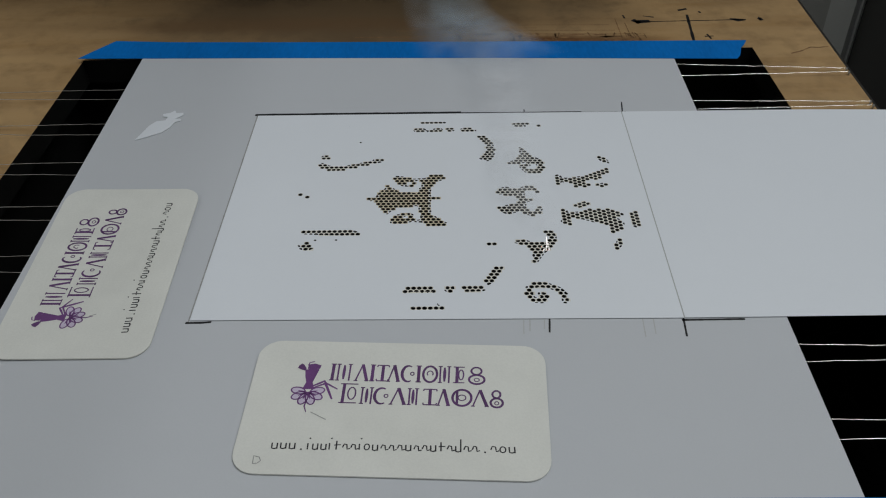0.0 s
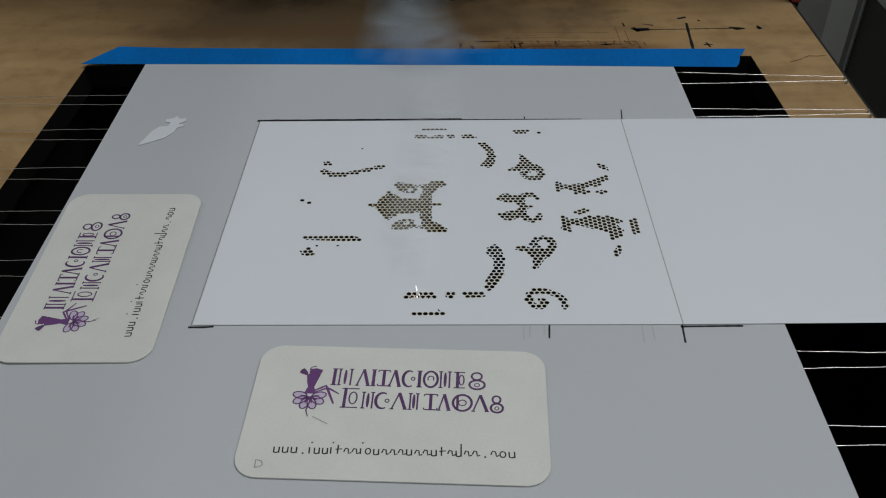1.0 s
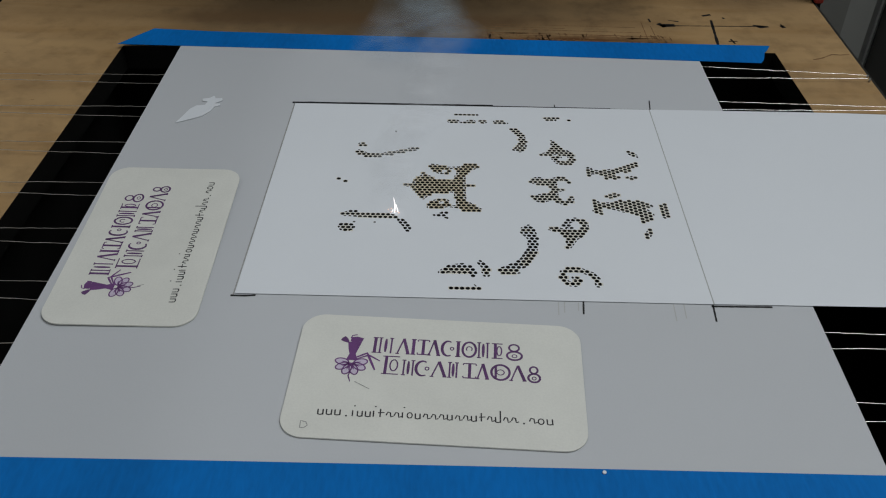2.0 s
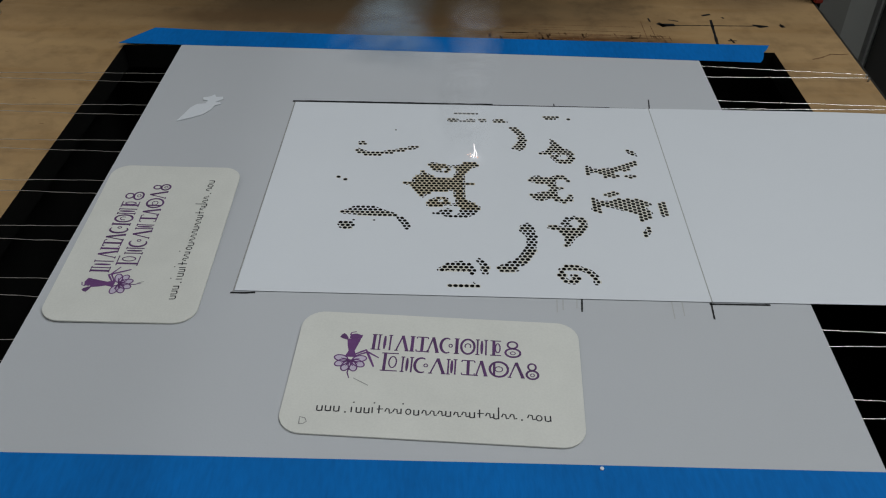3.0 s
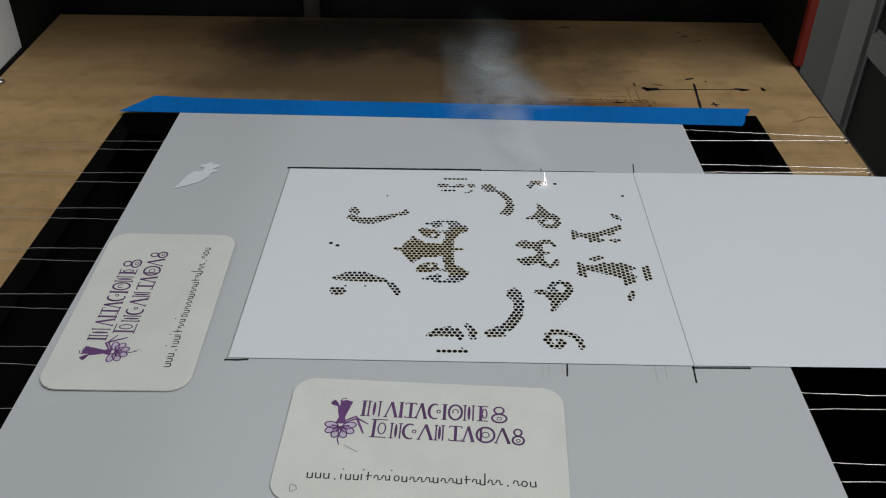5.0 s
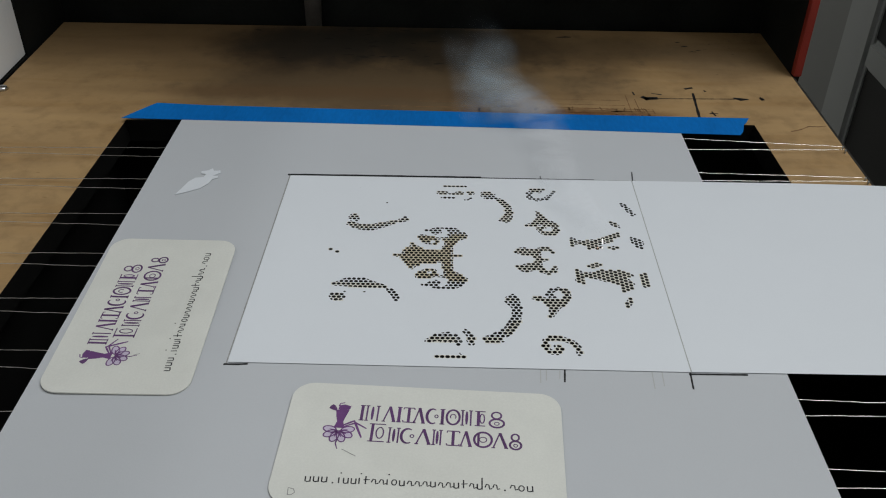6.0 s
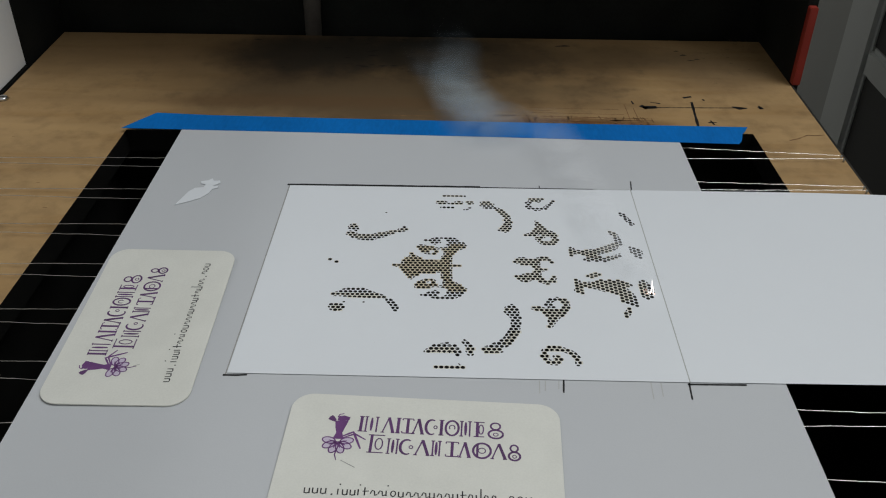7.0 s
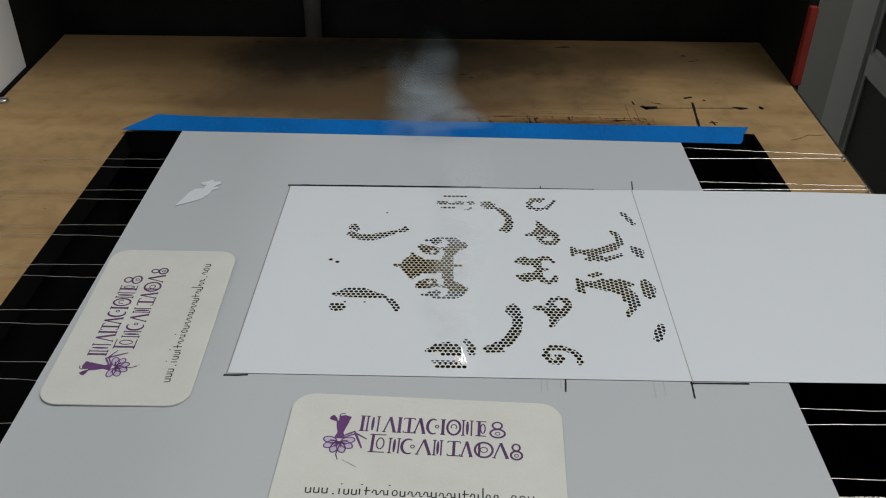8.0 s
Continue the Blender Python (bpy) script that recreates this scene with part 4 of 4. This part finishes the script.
    # rim
    for x0, y0, x1, y1 in ((-67.3, 219.9, 88.7, 219.9), (88.7, yt, -67.3, yt), (-67.3, yt, -67.3, 219.9)):
        p = len(verts)
        verts.extend(((x0, y0, 0), (x1, y1, 0), (x1, y1, -thick), (x0, y0, -thick)))
        faces.append((p, p + 3, p + 2, p + 1))
        index.append(0)
    verts = [((x + (1.4 * (y - 283.7) / 64 if x < -60 else 0)) * MM, y * MM, (CARD_Z + z) * MM) for x, y, z in verts]
    verts = [(x, y + (1.4 * MM * (0.0887 - x) / 0.157 if y < 0.2205 and x < 0.0887 else 0.0), z) for x, y, z in verts]
    verts = [(x, y - ((1.1 + 0.3 * (x + 0.067) / 0.156) if x < 0.0887 else 1.3) * MM if y > 0.3470 else y, z) for x, y, z in verts]
    mesh_object("card_leaf", verts, faces, CARDSTOCK, card, mats=[CARDSTOCK, SCORCH, FAINT_GREY, TOASTED, SINGED], index=index)
    # plugs still in place when the clip begins
    for k, (when, x, y, ring) in enumerate(CHADS):
        ring = [(px * MM, py * MM) for px, py in ring]
        me = bpy.data.meshes.new("plug")
        me.from_pydata([(px, py, 0) for px, py in ring] + [(px, py, -0.3 * MM) for px, py in ring], [],
                       [tuple(range(12)), tuple(range(23, 11, -1))] + [(n, n + 12, (n + 1) % 12 + 12, (n + 1) % 12) for n in range(12)])
        me.materials.append(CARDSTOCK)
        ob = new("plug", me)
        ob.parent = card
        CHADS[k] = (when, x, y, ob)
    return card


# ---- spark and smoke ----
SPARK = [(0.0, 48.7, -27.2), (0.1, 49.6, -24.0), (0.3, 29.7, -28.0), (0.5, 31.5, -36.6), (0.7, 49.5, -23.5), (0.9, 30.8, -42.0), (1.0, 3.1, -48.8), (1.2, 6.5, -48.6),
         (1.4, 14.6, -50.5), (1.5, 24.2, -49.7), (1.6, 2.0, -40.0), (1.7, -13.5, -27.0), (1.9, -33.0, -18.5), (2.1, -1.0, -18.6), (2.7, 11.0, -17.0), (2.8, -29.6, -14.4), (2.9, -14.0, 20.0), (3.0, 11.6, 18.6),
         (3.2, -2.3, 16.4), (3.5, 7.1, 18.2), (3.8, -28.3, 18.4), (4.0, -33.6, 24.8), (4.2, 14.0, 45.0), (4.3, 18.5, 45.0), (4.5, 28.3, 43.6), (4.7, 45.2, 47.0), (5.2, 50.0, 49.0), (5.8, 84.9, 13.7),
         (6.0, 69.1, 10.7), (6.3, 75.0, 15.0), (6.5, 79.4, 7.5), (6.8, 83.0, -12.0), (7.0, 84.1, -17.0), (7.2, 76.0, -24.0), (7.5, 81.4, -43.6), (7.7, 6.0, -54.0), (8.0, 10.9, -57.6)]
# how far the flame has died down, in millimetres
LOW = {0.0: 4.2, 0.1: 3.5, 0.9: 3.0, 1.0: 4.4, 1.2: 3.0, 3.2: 2.5, 5.8: 2.0, 6.0: 4.6, 6.3: 2.5, 7.5: 2.0}
MOUTH = (2.0, 533.0)


def spark():
    """The bright tongue of flame where the beam strikes, with glowing specks at its foot."""
    s = tagged(empty("laser_spark"), "small white-hot flame where the laser burns the card", "flame")
    for dx, dy, h, r in ((0, 0, 6.6, 0.30), (0.95, 0.2, 3.4, 0.20), (-0.8, 0.1, 1.4, 0.16)):
        bm = bmesh.new()
        n, sides, rings = 7, 8, []
        for k in range(n):
            u = k / (n - 1)
            rad = r * (1.0 - u) ** 0.7 * (0.6 + 0.9 * u) + 0.03
            cx = dx + 0.25 * math.sin(u * 4 + dx)
            rings.append([bm.verts.new(((cx + rad * math.cos(a * math.tau / sides)) * MM, (dy + rad * math.sin(a * math.tau / sides)) * MM, u * h * MM)) for a in range(sides)])
        for p, q in zip(rings, rings[1:]):
            for a in range(sides):
                bm.faces.new((p[a], p[(a + 1) % sides], q[(a + 1) % sides], q[a])).smooth = True
        bm.faces.new(rings[-1])
        part("flame_tongue", bm, FLAME, s)
    rng = random.Random(3)
    for _ in range(5):
        x, y = rng.uniform(-2.4, 2.4), rng.uniform(-2.6, 2.2)
        part("ember", rod_bm((x, y, 0.02), (x, y, 0.12), rng.uniform(0.14, 0.3), 8), EMBER, s)
    return s


def plume(name, label, length, w0, w1, lift, layers, mat, seed):
    """Smoke drawn away along +y from its origin: several curved, overlapping thin sheets in one mesh."""
    verts, faces, uvs = [], [], []
    nu, nv = 14, 26
    for layer in range(layers):
        a = len(verts)
        off = Vector((seed * 3.7, layer * 5.3, 0))
        for j in range(nv + 1):
            v = j / nv
            for i in range(nu + 1):
                u = i / nu
                w = w0 + (w1 - w0) * v
                swirl = noise.noise(Vector((v * 2.6, 0.4, 0)) + off) * 0.25 * w
                x = (u - 0.5) * w * (0.75 + 0.25 * layer) + swirl
                y = v * length
                z = 2.5 + lift * v ** 1.4 + (layer + 0.5) * (2.0 + 3.0 * v) * (1 - (2 * u - 1) ** 2 * 0.8) + noise.noise(Vector((u * 2, v * 3, 2)) + off) * 1.6 * v
                verts.append((x * MM, y * MM, z * MM))
        for j in range(nv):
            for i in range(nu):
                p = a + j * (nu + 1) + i
                faces.append((p, p + 1, p + nu + 2, p + nu + 1))
                uvs += [(i / nu, j / nv), ((i + 1) / nu, j / nv), ((i + 1) / nu, (j + 1) / nv), (i / nu, (j + 1) / nv)]
    ob = mesh_object(name, verts, faces, mat, smooth=True)
    layer = ob.data.uv_layers.new(name="UVMap")
    layer.data.foreach_set("uv", [c for uv in uvs for c in uv])
    return tagged(ob, label, "smoke", "smoke over the bed")


# ---- build ----
room()
laser_machine()
wire_net()
board_screw()
side_cabinet()
paper_sheet()
masking_tape("torn strip of blue masking tape along the sheet's far edge",
             [(-159.7, 400.8), (-153.0, 410.0), (-146.4, 418.6), (-118, 416.6), (-60, 415.0), (0, 413.9), (60, 412.7), (118, 411.9), (159.6, 411.4), (157.4, 407.0), (155.0, 403.6), (154.0, 400.0), (152.6, 396.0), (150.5, 392.8), (40, 396.5), (-60, 398.9)], 0.06)
masking_tape("wide strip of blue masking tape along the sheet's near edge",
             [(-150.0, 153.6), (-60, 153.5), (4, 153.2), (65, 152.8), (120, 152.4), (150.0, 152.1), (152.0, 126.0), (-152.0, 128.0)], 0.06)
scrap()
speck = part("paper_speck", rod_bm((44.0, 151.6, 0.2), (44.0, 151.6, 0.7), 0.55, 8), CARDSTOCK, None)
tagged(speck, "tiny white paper speck on the blue tape", "paper scrap")
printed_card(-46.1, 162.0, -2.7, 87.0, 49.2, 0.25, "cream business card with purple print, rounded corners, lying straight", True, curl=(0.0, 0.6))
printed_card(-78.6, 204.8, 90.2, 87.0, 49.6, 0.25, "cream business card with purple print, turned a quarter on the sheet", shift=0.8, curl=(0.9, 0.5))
pierced_card()
SPARK_OB = spark()
SMOKE_NEAR = plume("smoke", "thin veil of smoke trailing off the burning card", 140, 24, 46, 6, 1, HAZE, 1)
WISPS = [plume("smoke", "blue-white wisp of smoke rising over the tape towards the exhaust", 132, 52 + 5 * k, 28, 3 + k, 1, SMOKE, 2 + k) for k in range(3)]

# where the smoke crosses the tape, and how far it has been drawn into the exhaust: seconds, its two edges, the middle of its top, the draught
DRIFT = [(0.0, 8, 66, 2, 0), (0.3, 0, 40, 0, 0), (0.5, -12, 20, 4, 0), (0.7, -44, -8, -20, 0), (1.0, -26, 26, -4, 6), (1.2, -30, 24, -8, 0), (1.5, -28, 22, -6, 0), (1.7, -40, 30, 0, 0),
         (2.2, -46, 0, -10, 10), (2.8, -56, -22, -20, 12), (3.0, -56, -10, -14, 0), (3.2, -30, 26, -2, 0), (3.5, -32, 18, 0, 0), (3.8, -24, 26, 0, 0), (4.0, -54, 8, -8, 4),
         (4.3, -18, 20, -4, 0), (4.5, -28, 20, -2, 0), (4.7, -6, 54, 18, 2), (5.2, 12, 66, 18, 6), (5.8, 28, 78, 40, 4), (6.0, 18, 60, 20, 8), (6.2, 30, 66, 4, 14), (6.5, 18, 52, 8, 10),
         (6.8, 10, 42, 6, 10), (7.0, 18, 38, -4, 6), (7.2, 16, 54, -2, 10), (7.4, 20, 58, 4, 12), (7.6, 14, 52, 2, 10), (7.8, -6, 16, -6, 4), (8.0, -20, 20, -10, 4)]


def motions():
    walk(SPARK_OB, [(t, pose(x * MM, (AXIS + y) * MM, (CARD_Z + 0.1 - LOW.get(t, 0.0)) * MM)) for t, x, y in SPARK])
    rows = []
    for t, x, y in SPARK:
        ang = math.degrees(math.atan2(-(MOUTH[0] - x), MOUTH[1] - AXIS - y))
        rows.append((t, pose(x * MM, (AXIS + y) * MM, 2 * MM, 0, 0, ang)))
    walk(SMOKE_NEAR, rows)
    for k, ob in enumerate(WISPS):
        rows = []
        for t, low, high, top, back in DRIFT:
            u = (k + 0.5) / 3 + 0.07 * math.sin(t * 3.1 + k * 2.3)
            fx = low + 8 + (high - low - 16) * u
            fy = 380.0 + 6 * math.sin(t * 2.3 + k * 1.9) + back * (0.5 + 0.7 * k)
            tx = top + (u - 0.5) * 22
            rows.append((t, pose(fx * MM, fy * MM, (2.0 + 1.5 * k) * MM, 0, 3 * math.sin(t * 1.7 + k * 2.1), math.degrees(math.atan2(fx - tx, 118)))))
        walk(ob, rows)
    for k, (when, x, y, ob) in enumerate(CHADS):
        at = max(2 / FPS, round(when * FPS) / FPS)
        home = pose(x * MM, y * MM, CARD_Z * MM)
        down = pose((x + (k % 5 - 2) * 1.5) * MM, (y - (k % 7) * 1.2) * MM, -74.5 * MM, 0, 0, (k * 37) % 80)
        rows = [(0.0, home), (at - 1 / FPS, home), (min(at + 2 / FPS, 8.0), down)]
        if at + 2 / FPS < 7.95:
            rows.append((8.0, down))
        walk(ob, rows)


motions()
